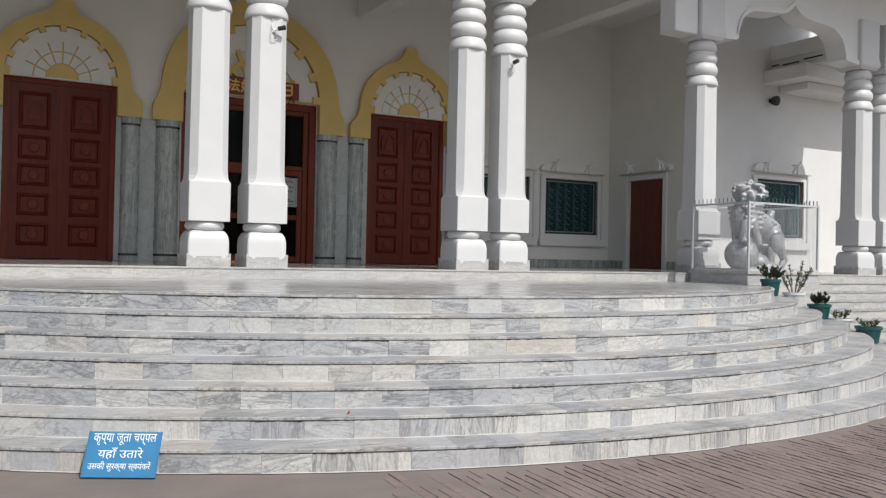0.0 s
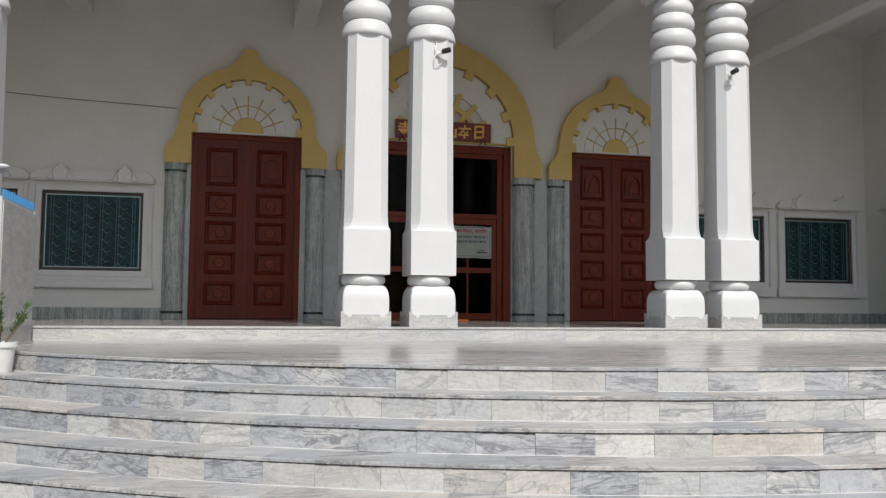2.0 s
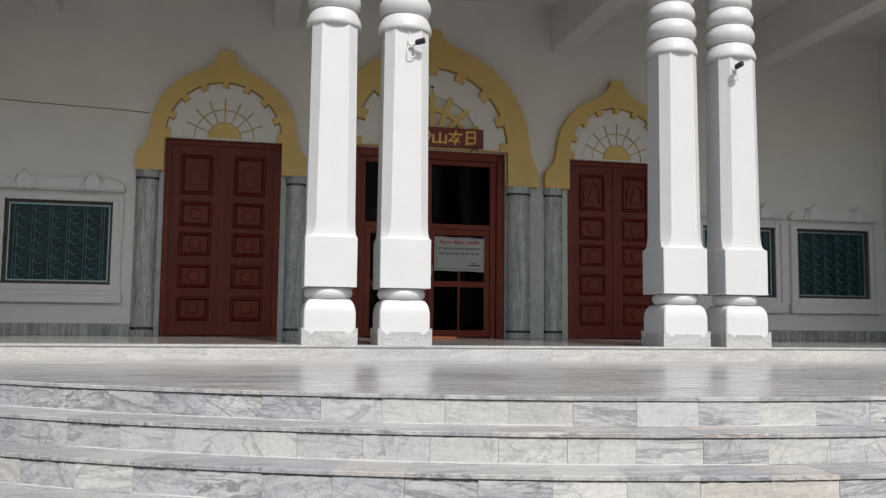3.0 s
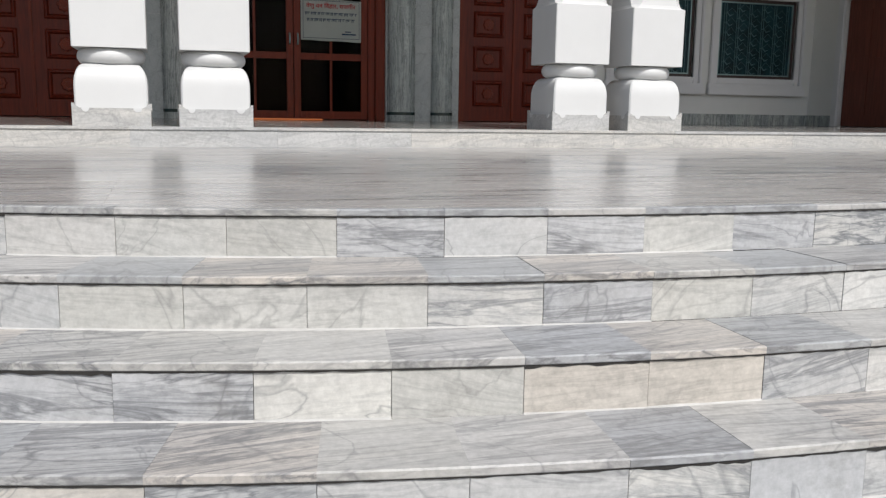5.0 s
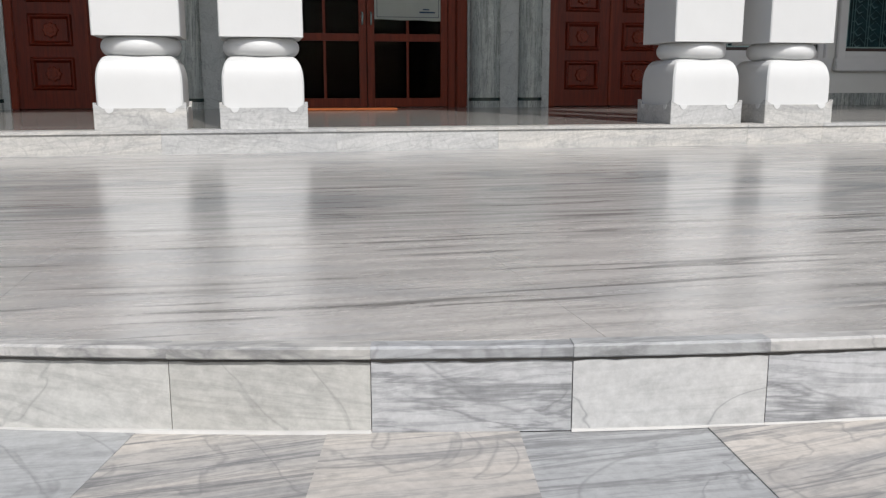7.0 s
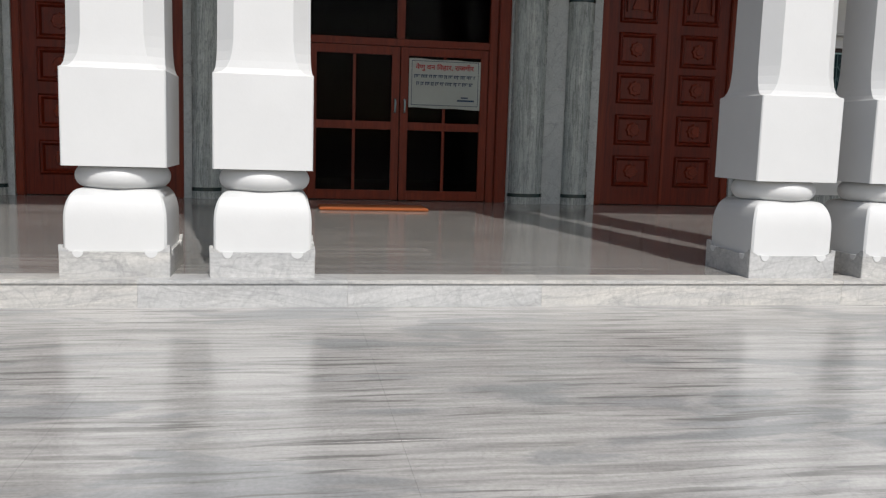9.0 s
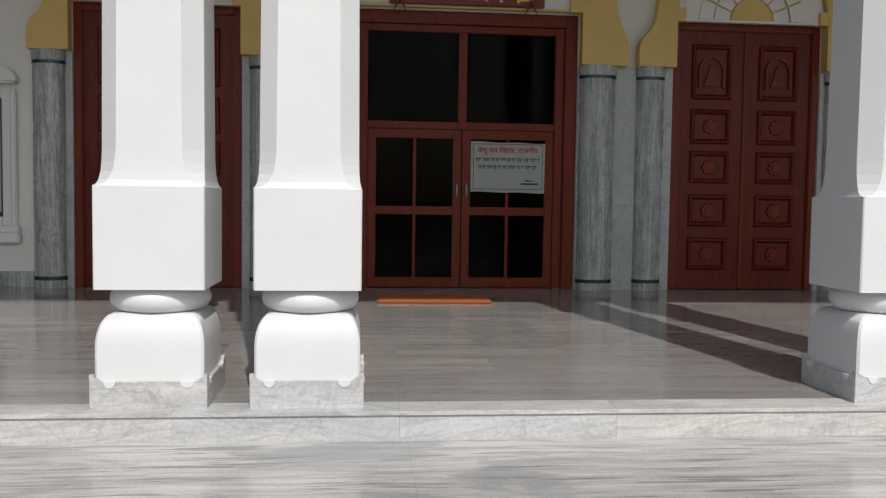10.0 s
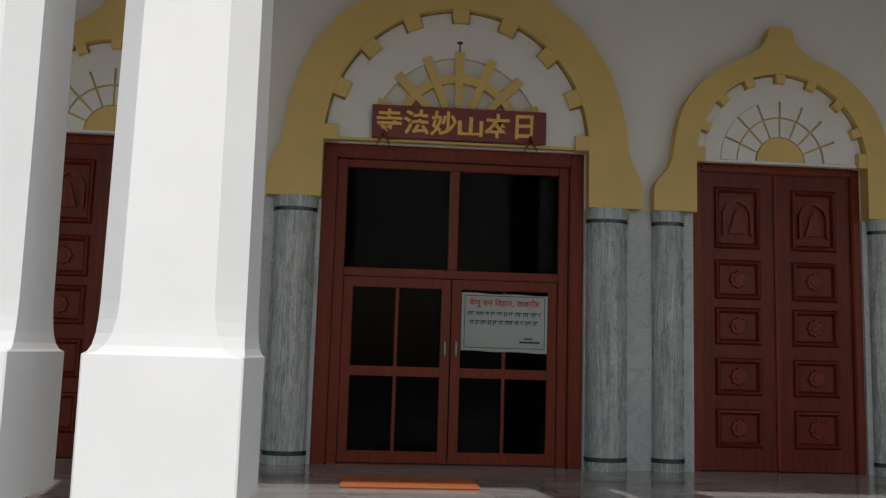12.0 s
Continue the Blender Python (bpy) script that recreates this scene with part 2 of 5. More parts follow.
STEP_BEIGE = marble("beige_step_marble", [(0.565, 0.53, 0.475)], (0.44, 0.41, 0.37), (0.6, 2.0, 6.0), 0.42, fine=1.1, swing=0.1, amount=0.5, streak=0.35, cracks=0.15)
PLINTH = marble("plinth_marble", [(0.55, 0.54, 0.51), (0.58, 0.56, 0.52), (0.52, 0.52, 0.51)], (0.36, 0.365, 0.37), (0.9, 3.0, 7.0), 0.4, fine=1.0, swing=0.2, streak=0.35, cracks=0.25)
PILASTER = marble("streaked_pilaster_marble", [(0.56, 0.585, 0.55), (0.5, 0.54, 0.515)], (0.17, 0.2, 0.2), (9.0, 9.0, 0.5), 0.25, fine=1.5, swing=0.03, amount=0.7, streak=0.75, cracks=0.1, grime_amount=0.1)
SLAB = marble("grey_wall_marble", [(0.46, 0.49, 0.48)], (0.33, 0.36, 0.36), (1.5, 1.5, 1.2), 0.3, fine=1.0, grime_amount=0.15, streak=0.25)
GREEN = plain("dark_green_marble", (0.012, 0.03, 0.03), 0.2)
WOOD = timber("red_brown_teak", (0.2, 0.029, 0.009), (0.1, 0.013, 0.0045), 0.36)
WOOD_DARK = timber("carved_red_brown_teak", (0.165, 0.0195, 0.0065), (0.06, 0.007, 0.0028), 0.33)
WOOD_DULL = timber("faded_brown_wood", (0.19, 0.06, 0.04), (0.11, 0.035, 0.025), 0.5)
GLASS = clear("door_glass", (0.5, 0.5, 0.5))
TEAL = paint("teal_painted_glass", (0.009, 0.05, 0.06), 0.4, 0.7, 5.0, 0.02)
TEAL.node_tree.nodes["Principled BSDF"].inputs["Specular IOR Level"].default_value = 0.25
FRAME_DARK = plain("dark_window_frame", (0.05, 0.03, 0.025), 0.45)
ALU = plain("pale_aluminium", (0.3, 0.42, 0.42), 0.4, 0.6)
GRILLE = plain("grey_green_grille", (0.1, 0.185, 0.195), 0.5, 0.3)
# near-black so that the rooms read as unlit: indoor shade as base colour
ROOM = paint("shade_darkened_plaster", (0.055, 0.042, 0.038), 0.8, 0.2)
GROUT = paint("grout_mortar", (0.13, 0.12, 0.11), 0.9, 0.25, 6)
SILVER = paint("silver_paint", (0.44, 0.45, 0.46), 0.5, 0.4, 9, 0.25, 0.3)
STEEL = plain("white_painted_steel", (0.55, 0.56, 0.57), 0.4, 0.2)
BLUE = paint("blue_sign_paint", (0.035, 0.2, 0.38), 0.45, 0.12, 6)
BLUE_TRIM = plain("blue_trim", (0.04, 0.2, 0.42), 0.5)
INK_WHITE = plain("white_lettering", (0.8, 0.83, 0.85), 0.5)
INK_RED = plain("red_lettering", (0.5, 0.03, 0.03), 0.6)
INK_BLUE = plain("navy_lettering", (0.02, 0.06, 0.12), 0.6)
GOLD = plain("gold_lettering", (0.72, 0.42, 0.1), 0.4, 0.3)
BANNER = paint("notice_vinyl", (0.7, 0.74, 0.68), 0.45, 0.05, 3, 0.05)
BOARD_RED = paint("red_lacquer", (0.17, 0.022, 0.016), 0.4, 0.15, 5, 0.05)
MAT_FIBRE = paint("orange_coir", (0.4, 0.11, 0.028), 0.95, 0.35, 40, 0.8)
BLACK = plain("black_plastic", (0.015, 0.015, 0.017), 0.4)
POT_WHITE = paint("white_plastic", (0.72, 0.72, 0.7), 0.45, 0.12, 7)
POT_GREEN = paint("green_plastic", (0.008, 0.085, 0.088), 0.4, 0.2, 7)
SOIL = paint("potting_soil", (0.06, 0.04, 0.03), 0.95, 0.4, 30, 0.6)
STEM = paint("woody_stem", (0.16, 0.12, 0.07), 0.8, 0.3, 20)
LEAF = paint("green_leaf", (0.07, 0.12, 0.035), 0.5, 0.45, 25)
LEAF_DARK = paint("dark_leaf", (0.035, 0.05, 0.025), 0.55, 0.4, 25)


# ---- mesh helpers ----
def link(name, bm, material, smooth=False):
    me = bpy.data.meshes.new(name)
    bm.normal_update()
    bm.to_mesh(me)
    bm.free()
    me.materials.append(material)
    if smooth:
        me.polygons.foreach_set("use_smooth", [True] * len(me.polygons))
        me.set_sharp_from_angle(angle=radians(38))
    return new(name, me)


def part(name, bm, material, parent, label="", smooth=False):
    ob = link(name, bm, material, smooth)
    ob.parent = parent
    if label:
        ob["label"] = label
    return ob


def thing(name, x=0, y=0, z=0, **tags):
    ob = new(name)
    ob.matrix_basis = pose(x, y, z)
    return tagged(ob, **tags)


def box(bm, x0, x1, y0, y1, z0, z1, bevel=0.0):
    start = len(bm.verts)
    vs = [bm.verts.new((x, y, z)) for x in (x0, x1) for y in (y0, y1) for z in (z0, z1)]
    fs = [bm.faces.new([vs[i] for i in q]) for q in ((0, 1, 3, 2), (4, 6, 7, 5), (0, 4, 5, 1), (2, 3, 7, 6), (0, 2, 6, 4), (1, 5, 7, 3))]
    if bevel:
        edges = list({e for f in fs for e in f.edges})
        bmesh.ops.bevel(bm, geom=edges, offset=bevel, segments=2, affect="EDGES")
    return bm


def boxes(*specs, bevel=0.0):
    bm = bmesh.new()
    for s in specs:
        box(bm, *s, bevel=bevel)
    return bm


def loft(bm, rings, cap=True):
    """Skins rings of points, each ring with the same count."""
    rows = [[bm.verts.new(p) for p in ring] for ring in rings]
    n = len(rows[0])
    for a, b in zip(rows, rows[1:]):
        for i in range(n):
            bm.faces.new((a[i], a[(i + 1) % n], b[(i + 1) % n], b[i]))
    if cap:
        bm.faces.new(rows[0][::-1])
        bm.faces.new(rows[-1])
    return bm


def lathe(bm, profile, cx=0, cy=0, n=28, start=0.0, sweep=2 * math.pi):
    return loft(bm, [[(cx + r * math.cos(start + sweep * i / n), cy + r * math.sin(start + sweep * i / n), z) for i in range(n)] for r, z in profile])


def eight(a, c, z):
    """A square of half width a with its corners cut by c."""
    k = a - c
    return [(x, y, z) for x, y in ((k, -a), (a, -k), (a, k), (k, a), (-k, a), (-a, k), (-a, -k), (-k, -a))]


def tube(bm, pts, r, n=6):
    pts = [Vector(p) for p in pts]
    rings = []
    for i, p in enumerate(pts):
        d = (pts[min(i + 1, len(pts) - 1)] - pts[max(i - 1, 0)]).normalized()
        side = d.orthogonal().normalized() if i == 0 else (side - d * side.dot(d)).normalized()
        up = d.cross(side)
        rad = r[i] if isinstance(r, (list, tuple)) else r
        rings.append([p + (side * math.cos(2 * math.pi * k / n) + up * math.sin(2 * math.pi * k / n)) * rad for k in range(n)])
    return loft(bm, rings)


def smooth_curve(pts, n=6):
    """A Catmull-Rom line through pts."""
    out = []
    q = [pts[0], *pts, pts[-1]]
    for a, b, c, d in zip(q, q[1:], q[2:], q[3:]):
        for k in range(n):
            t = k / n
            out.append(tuple(0.5 * (2 * bb + (cc - aa) * t + (2 * aa - 5 * bb + 4 * cc - dd) * t * t + (3 * bb - aa - 3 * cc + dd) * t ** 3) for aa, bb, cc, dd in zip(a, b, c, d)))
    return out + [pts[-1]]


def band(bm, outer, inner, y0, y1):
    """A flat band between two lines of (x, z), of the same count, from y0 (front) to y1."""
    rows = [[bm.verts.new((x, y, z)) for x, z in line] for y in (y0, y1) for line in (outer, inner)]
    of, inf, ob, ib = rows
    for i in range(len(outer) - 1):
        bm.faces.new((of[i], inf[i], inf[i + 1], of[i + 1]))
        bm.faces.new((ob[i], ob[i + 1], ib[i + 1], ib[i]))
        bm.faces.new((of[i], of[i + 1], ob[i + 1], ob[i]))
        bm.faces.new((inf[i], ib[i], ib[i + 1], inf[i + 1]))
    for i in (0, -1):
        bm.faces.new((of[i], ob[i], ib[i], inf[i]))
    bmesh.ops.recalc_face_normals(bm, faces=bm.faces)
    return bm


def plate(bm, line, y0, y1):
    """A plate with the outline line of (x, z)."""
    return loft(bm, [[(x, y0, z) for x, z in line], [(x, y1, z) for x, z in line]])


def holed(bm, along, a0, a1, z0, z1, d0, d1, holes):
    """A wall along 'x' or 'y' with rectangular openings (a0, a1, z0, z1) right through it."""
    xs = sorted({a0, a1, *[h[0] for h in holes], *[h[1] for h in holes]})
    zs = sorted({z0, z1, *[h[2] for h in holes], *[h[3] for h in holes]})
    inside = lambda a, z: a0 < a < a1 and z0 < z < z1 and not any(h[0] < a < h[1] and h[2] < z < h[3] for h in holes)
    at = (lambda a, d, z: (a, d, z)) if along == "x" else (lambda a, d, z: (d, a, z))
    cache = {}
    v = lambda *p: cache.setdefault(p, bm.verts.new(at(*p))) if p not in cache else cache[p]
    for i in range(len(xs) - 1):
        for j in range(len(zs) - 1):
            ma, mz = (xs[i] + xs[i + 1]) / 2, (zs[j] + zs[j + 1]) / 2
            if not inside(ma, mz):
                continue
            l, r, b, t = xs[i], xs[i + 1], zs[j], zs[j + 1]
            bm.faces.new((v(l, d0, b), v(r, d0, b), v(r, d0, t), v(l, d0, t)))
            bm.faces.new((v(l, d1, b), v(l, d1, t), v(r, d1, t), v(r, d1, b)))
            w = 1e-4
            if not inside(l - w, mz):
                bm.faces.new((v(l, d0, b), v(l, d0, t), v(l, d1, t), v(l, d1, b)))
            if not inside(r + w, mz):
                bm.faces.new((v(r, d0, b), v(r, d1, b), v(r, d1, t), v(r, d0, t)))
            if not inside(ma, b - w):
                bm.faces.new((v(l, d0, b), v(l, d1, b), v(r, d1, b), v(r, d0, b)))
            if not inside(ma, t + w):
                bm.faces.new((v(l, d0, t), v(r, d0, t), v(r, d1, t), v(l, d1, t)))
    bmesh.ops.recalc_face_normals(bm, faces=bm.faces)
    return bm


def lettering(name, body, material, parent, x0, x1, z0, z1, y, label="", bold=0.0, brush=0.0):
    """Words as a mesh that fills a rectangle on a plane facing the front."""
    c = bpy.data.curves.new(name, "FONT")
    c.body, c.extrude, c.resolution_u, c.offset = body, 0.0, 3, bold
    tmp = new(name + "_source", c)
    bpy.context.view_layer.update()
    me = bpy.data.meshes.new_from_object(tmp.evaluated_get(bpy.context.evaluated_depsgraph_get()))
    bpy.data.objects.remove(tmp)
    co = np.array([v.co for v in me.vertices])
    lo, hi = co.min(0), co.max(0)
    for v in me.vertices:
        u, w = (v.co.x - lo[0]) / (hi[0] - lo[0]), (v.co.y - lo[1]) / (hi[1] - lo[1])
        u2 = u + brush * (0.5 * (w - 0.5) + 0.22 * math.sin(7 * w + x0 * 9))
        w2 = w + brush * (0.3 * (u - 0.5) + 0.2 * math.sin(8 * u + x0 * 5))
        v.co = (x0 + u2 * (x1 - x0), y, z0 + w2 * (z1 - z0))
    me.materials.clear()
    me.materials.append(material)
    ob = new(name, me)
    ob.parent = parent
    if label:
        ob["label"] = label
    return ob


# ---- the plan ----
AXIS = 0.07                      # middle of the facade
PORCH_Z, GROUND_Z = 0.155, -1.078
RISE, GOING, R_TOP = 0.154, 0.308, 7.45
CX, CY = 0.2, -3.3               # centre of the round steps
EDGE_Y = -6.11                   # front edge of the porch plinth
SIDE_R, SIDE_L, WING_Y = 9.43, -9.29, -2.9
CEIL_Z, BEAM_Z, LINTEL_Z = 6.3, 5.5, 5.4
DOOR_TOP = 3.47
PETAL = (-2.58, -11.78, -0.768)
WINDOWS = [(-8.95, -7.29), (-6.91, -5.265), (5.41, 6.95), (7.43, 9.05)]
WIN_Z0, WIN_Z1 = 0.97, 2.335

# ground and the body of the steps
bm = bmesh.new()
lathe(bm, [(900, GROUND_Z - 0.3), (900, GROUND_Z - 0.006)], n=48)
GROUND = paint("dusty_ground", (0.22, 0.185, 0.16), 0.95, 0.25, 1.5, 0.4)
tagged(link("ground", bm, GROUND), label="dusty brown ground reaching to the horizon", category="ground", kind="structure")

bm = bmesh.new()
arc0, arc1 = radians(180 + 2), radians(360 - 2)
for i in range(7):
    r, top = R_TOP + GOING * i - 0.022, -RISE * i - 0.022
    pts = [(CX + r * math.cos(arc0 + (arc1 - arc0) * k / 64), CY + r * math.sin(arc0 + (arc1 - arc0) * k / 64)) for k in range(65)]
    loft(bm, [[(x, y, -RISE * (i + 1) - 0.03) for x, y in pts], [(x, y, top) for x, y in pts]])
tagged(link("step_bed", bm, GROUT), label="mortar bed under the round marble steps", category="steps", kind="structure")

# porch slab, walls, ceiling
tagged(link("porch_base", boxes((-17, 17, EDGE_Y + 0.02, 6, -1.3, PORCH_Z - 0.02)), GROUT), label="raised mortar base of the porch", category="base", kind="structure")
holes = [(a, b, WIN_Z0, WIN_Z1) for a, b in WINDOWS] + [(-4.48, -2.555, PORCH_Z, DOOR_TOP), (2.66, 4.56, PORCH_Z, DOOR_TOP), (-1.34, 1.47, PORCH_Z, 3.5)]
tagged(link("wall_back", holed(bmesh.new(), "x", SIDE_L - 0.3, SIDE_R + 0.3, PORCH_Z, 7.0, 0.0, 0.3, holes), WALL), label="cream painted porch wall with arched doorways and windows", category="wall", kind="structure")
D3 = (-2.0, -0.76, PORCH_Z, 2.32)
tagged(link("wall_side_east", holed(bmesh.new(), "y", WING_Y, 0.0, PORCH_Z, 7.0, SIDE_R, SIDE_R + 0.3, [D3]), WALL), label="cream painted side wall with a small wooden door", category="wall", kind="structure")
tagged(link("wall_side_west", holed(bmesh.new(), "y", WING_Y, 0.0, PORCH_Z, 7.0, SIDE_L - 0.3, SIDE_L, [D3]), WALL), label="cream painted side wall with a small wooden door", category="wall", kind="structure")
WW = (11.2, 12.8, WIN_Z0, WIN_Z1)
tagged(link("wall_wing_east", holed(bmesh.new(), "x", SIDE_R, 17, PORCH_Z, 7.0, WING_Y - 0.3, WING_Y, [WW]), WHITE), label="white wing wall with a window and a ledge", category="wall", kind="structure")
tagged(link("wall_wing_west", holed(bmesh.new(), "x", -17, SIDE_L, PORCH_Z, 7.0, WING_Y - 0.3, WING_Y, [(-12.6, -11.0, WIN_Z0, WIN_Z1)]), WHITE), label="white wing wall with a window", category="wall", kind="structure")
tagged(link("wall_end_east", boxes((17, 17.3, EDGE_Y, 6, -1.2, 7)), WHITE), label="white end wall of the wing", category="wall", kind="structure")
tagged(link("wall_end_west", boxes((-17.3, -17, EDGE_Y, 6, -1.2, 7)), WHITE), label="white end wall of the wing", category="wall", kind="structure")
tagged(link("ceiling", boxes((-17.3, 13.0, -6.1, 6.3, CEIL_Z, CEIL_Z + 0.25), (13.002, 17.3, -2.6, 6.3, CEIL_Z, CEIL_Z + 0.25)), WHITE), label="plain white painted porch ceiling", category="ceiling", kind="structure")
for n, (a, b) in enumerate([(-2.75, -2.35), (2.35, 2.75), (6.4, 6.8), (-6.6, -6.2)]):
    tagged(link("ceiling_beam", boxes((a, b, -6.05, 0.0, BEAM_Z, CEIL_Z - 0.002), bevel=0.01), WHITE), label="white plastered ceiling beam spanning the porch", category="beam", kind="structure", group="porch beams")
tagged(link("unseen_eave", boxes((-17.3, 13.3, -7.7, -5.4, 7.3, 7.5)), WHITE), label="white concrete eave over the colonnade", category="eave", kind="structure")
# extra slabs out of view, added to keep sun off the wing arches
for a, b in ((5.6, 13.3), (-13.0, -5.3)):
    tagged(link("unseen_eave", boxes((a, b, -7.95, -6.005, 6.25, 6.4)), WHITE), label="unseen lower slab added to shade the arch of the wing bay", category="eave", kind="structure")
# rooms added behind the openings, with unlit-interior shade painted into their colour
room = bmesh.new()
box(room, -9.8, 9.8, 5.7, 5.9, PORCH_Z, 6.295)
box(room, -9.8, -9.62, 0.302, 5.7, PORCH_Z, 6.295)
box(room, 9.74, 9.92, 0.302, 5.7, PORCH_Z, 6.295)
tagged(link("wall_hall", room, ROOM), label="added hall walls behind the doors, indoor shade put into their colour", category="wall", kind="structure")
tagged(link("floor_hall", boxes((-9.6, 9.7, 0.32, 5.7, PORCH_Z - 0.02, PORCH_Z)), ROOM), label="added hall floor behind the doors, indoor shade put into its colour", category="floor", kind="structure")
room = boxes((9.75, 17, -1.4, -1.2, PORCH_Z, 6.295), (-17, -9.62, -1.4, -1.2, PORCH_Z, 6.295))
tagged(link("wall_wing_rooms", room, ROOM), label="added inner walls of the wing rooms, shade put into their colour", category="wall", kind="structure")

# lintel over the colonnade, with the scalloped arches of the outer bays
bm = boxes((-6.655, 7.045, -6.0, -5.5, LINTEL_Z, 6.89))
tagged(link("lintel", bm, WHITE), label="white plastered beam over the colonnade", category="beam", kind="structure")
half = [(0.0, 4.46), (0.4, 4.5), (0.44, 4.62), (0.52, 4.85), (0.66, 5.0), (0.85, 5.09), (1.25, 5.13), (1.65, 5.17), (1.86, 5.28), (1.96, 5.38)]
for x0, x1, name in ((7.05, 10.97, "arch_east"), (-10.58, -6.66, "arch_west")):
    low = [(x0 + d, z) for d, z in smooth_curve(half, 4)]
    low += [(x1 - (x - x0), z) for x, z in low[-2::-1]]
    bm = band(bmesh.new(), [(x, 6.89) for x, z in low], low, -5.95, -5.55)
    ob = tagged(link("scalloped_arch", bm, WHITE), label="white plastered arch with a scalloped underside", category="arch", kind="structure")
    rim = band(bmesh.new(), [(x, z + 0.09) for x, z in low], low, -6.0, -5.9505)
    part("moulding", rim, WHITE, ob)
tagged(link("lintel_end", boxes((10.972, 12.95, -5.95, -5.55, 5.402, 6.89)), WHITE), label="white plastered beam over the wing columns", category="beam", kind="structure")
tagged(link("lintel_end", boxes((-17, -10.582, -5.95, -5.55, 5.402, 6.89)), WHITE), label="white plastered beam over the wing columns", category="beam", kind="structure")


# ---- columns ----
def column(x, y):
    c = thing("column", x, y, PORCH_Z, label="whitewashed octagonal column with ringed neck on a marble base", category="column", group="porch columns")
    bm = bmesh.new()
    loft(bm, [eight(0.288, 0.004, 0.0), eight(0.288, 0.004, 0.14)])
    part("base_slab", bm, PLINTH, c, "grey veined marble base slab", False)
    for sx, sy in ((-1, -1), (1, -1), (1, 1), (-1, 1)):
        bm = bmesh.new()
        tri = [(0.0, 0.0), (0.055, 0.0), (0.04, 0.012), (0.022, 0.02), (0.006, 0.036), (0.0, 0.036)]
        loft(bm, [[(sx * (0.288 - d), sy * 0.288, 0.1405 + h) for d, h in tri], [(sx * (0.288 - d), sy * 0.27, 0.1405 + h) for d, h in tri]])
        loft(bm, [[(sx * 0.288, sy * (0.2695 - d), 0.1405 + h) for d, h in tri], [(sx * 0.27, sy * (0.2695 - d), 0.1405 + h) for d, h in tri]])
        bmesh.ops.recalc_face_normals(bm, faces=bm.faces)
        part("chipped_corner", bm, PLINTH, c, "ragged raised corner of the slab")
    for sx in (-1, 1):
        for ax in (0, 1):
            w = 0.034 if sx > 0 else 0.028
            arc_ = [(w * math.cos(t), 0.142 - 0.034 * math.sin(t)) for t in np.linspace(0, math.pi, 9)]
            q = [(sx * 0.19 + d, h) for d, h in arc_]
            bm = bmesh.new()
            if ax == 0:
                loft(bm, [[(d, -0.292, h) for d, h in q], [(d, -0.262, h) for d, h in q]])
            else:
                loft(bm, [[(0.292, d, h) for d, h in q], [(0.262, d, h) for d, h in q]])
                loft(bm, [[(-0.292, d, h) for d, h in q], [(-0.262, d, h) for d, h in q]])
            bmesh.ops.recalc_face_normals(bm, faces=bm.faces)
            part("paint_drip", bm, COLUMN_WHITE, c)
    bm = bmesh.new()
    rows = [eight(0.268, 0.012, 0.135), eight(0.268, 0.012, 0.31)]
    for k in range(1, 9):
        a = math.pi / 2 * k / 8
        rows.append(eight(0.268 - 0.075 * (1 - math.cos(a)), 0.012, 0.31 + 0.165 * math.sin(a)))
    loft(bm, rows)
    part("plinth_block", bm, COLUMN_WHITE, c, smooth=True)
    bm = bmesh.new()
    lathe(bm, [(0.2, 0.47)] + [(0.19 + 0.068 * math.cos(t), 0.54 + 0.066 * math.sin(t)) for t in np.linspace(-1.5, 1.5, 11)] + [(0.2, 0.61)], n=36)
    part("torus", bm, COLUMN_WHITE, c, smooth=True)
    bm = bmesh.new()
    rows = [eight(0.272, 0.008, 0.6), eight(0.272, 0.006, 1.118), eight(0.267, 0.045, 1.128), eight(0.261, 0.064, 1.15), eight(0.257, 0.08, 1.19), eight(0.255, 0.089, 1.24), eight(0.254, 0.094, 1.3), eight(0.241, 0.096, 3.41)]
    loft(bm, rows)
    part("shaft", bm, COLUMN_WHITE, c)
    rings = [
        [(0.2, 3.4), (0.275, 3.404), (0.297, 3.425), (0.298, 3.46), (0.286, 3.51), (0.262, 3.56), (0.24, 3.59), (0.2, 3.6)],
        [(0.2, 3.59), (0.245, 3.605), (0.275, 3.64), (0.29, 3.69), (0.286, 3.74), (0.262, 3.79), (0.238, 3.82), (0.2, 3.83)],
        [(0.2, 3.82), (0.24, 3.835), (0.27, 3.87), (0.28, 3.91), (0.272, 3.96), (0.25, 4.0), (0.232, 4.03), (0.2, 4.04)],
        [(0.2, 4.03), (0.235, 4.045), (0.26, 4.08), (0.267, 4.12), (0.255, 4.17), (0.235, 4.21), (0.2, 4.25)],
    ]
    for prof in rings:
        bm = bmesh.new()
        lathe(bm, [(r, z) for r, _, z in smooth_curve([(r, 0, z) for r, z in prof], 3)], n=32)
        part("ring", bm, COLUMN_WHITE, c, smooth=True)
    bm = bmesh.new()
    loft(bm, [eight(0.25, 0.02, 4.24), eight(0.3, 0.02, 4.3), eight(0.31, 0.02, 4.36), eight(0.29, 0.02, 4.5), eight(0.29, 0.02, LINTEL_Z - PORCH_Z - 0.002)])
    part("capital", bm, COLUMN_WHITE, c)
    return c


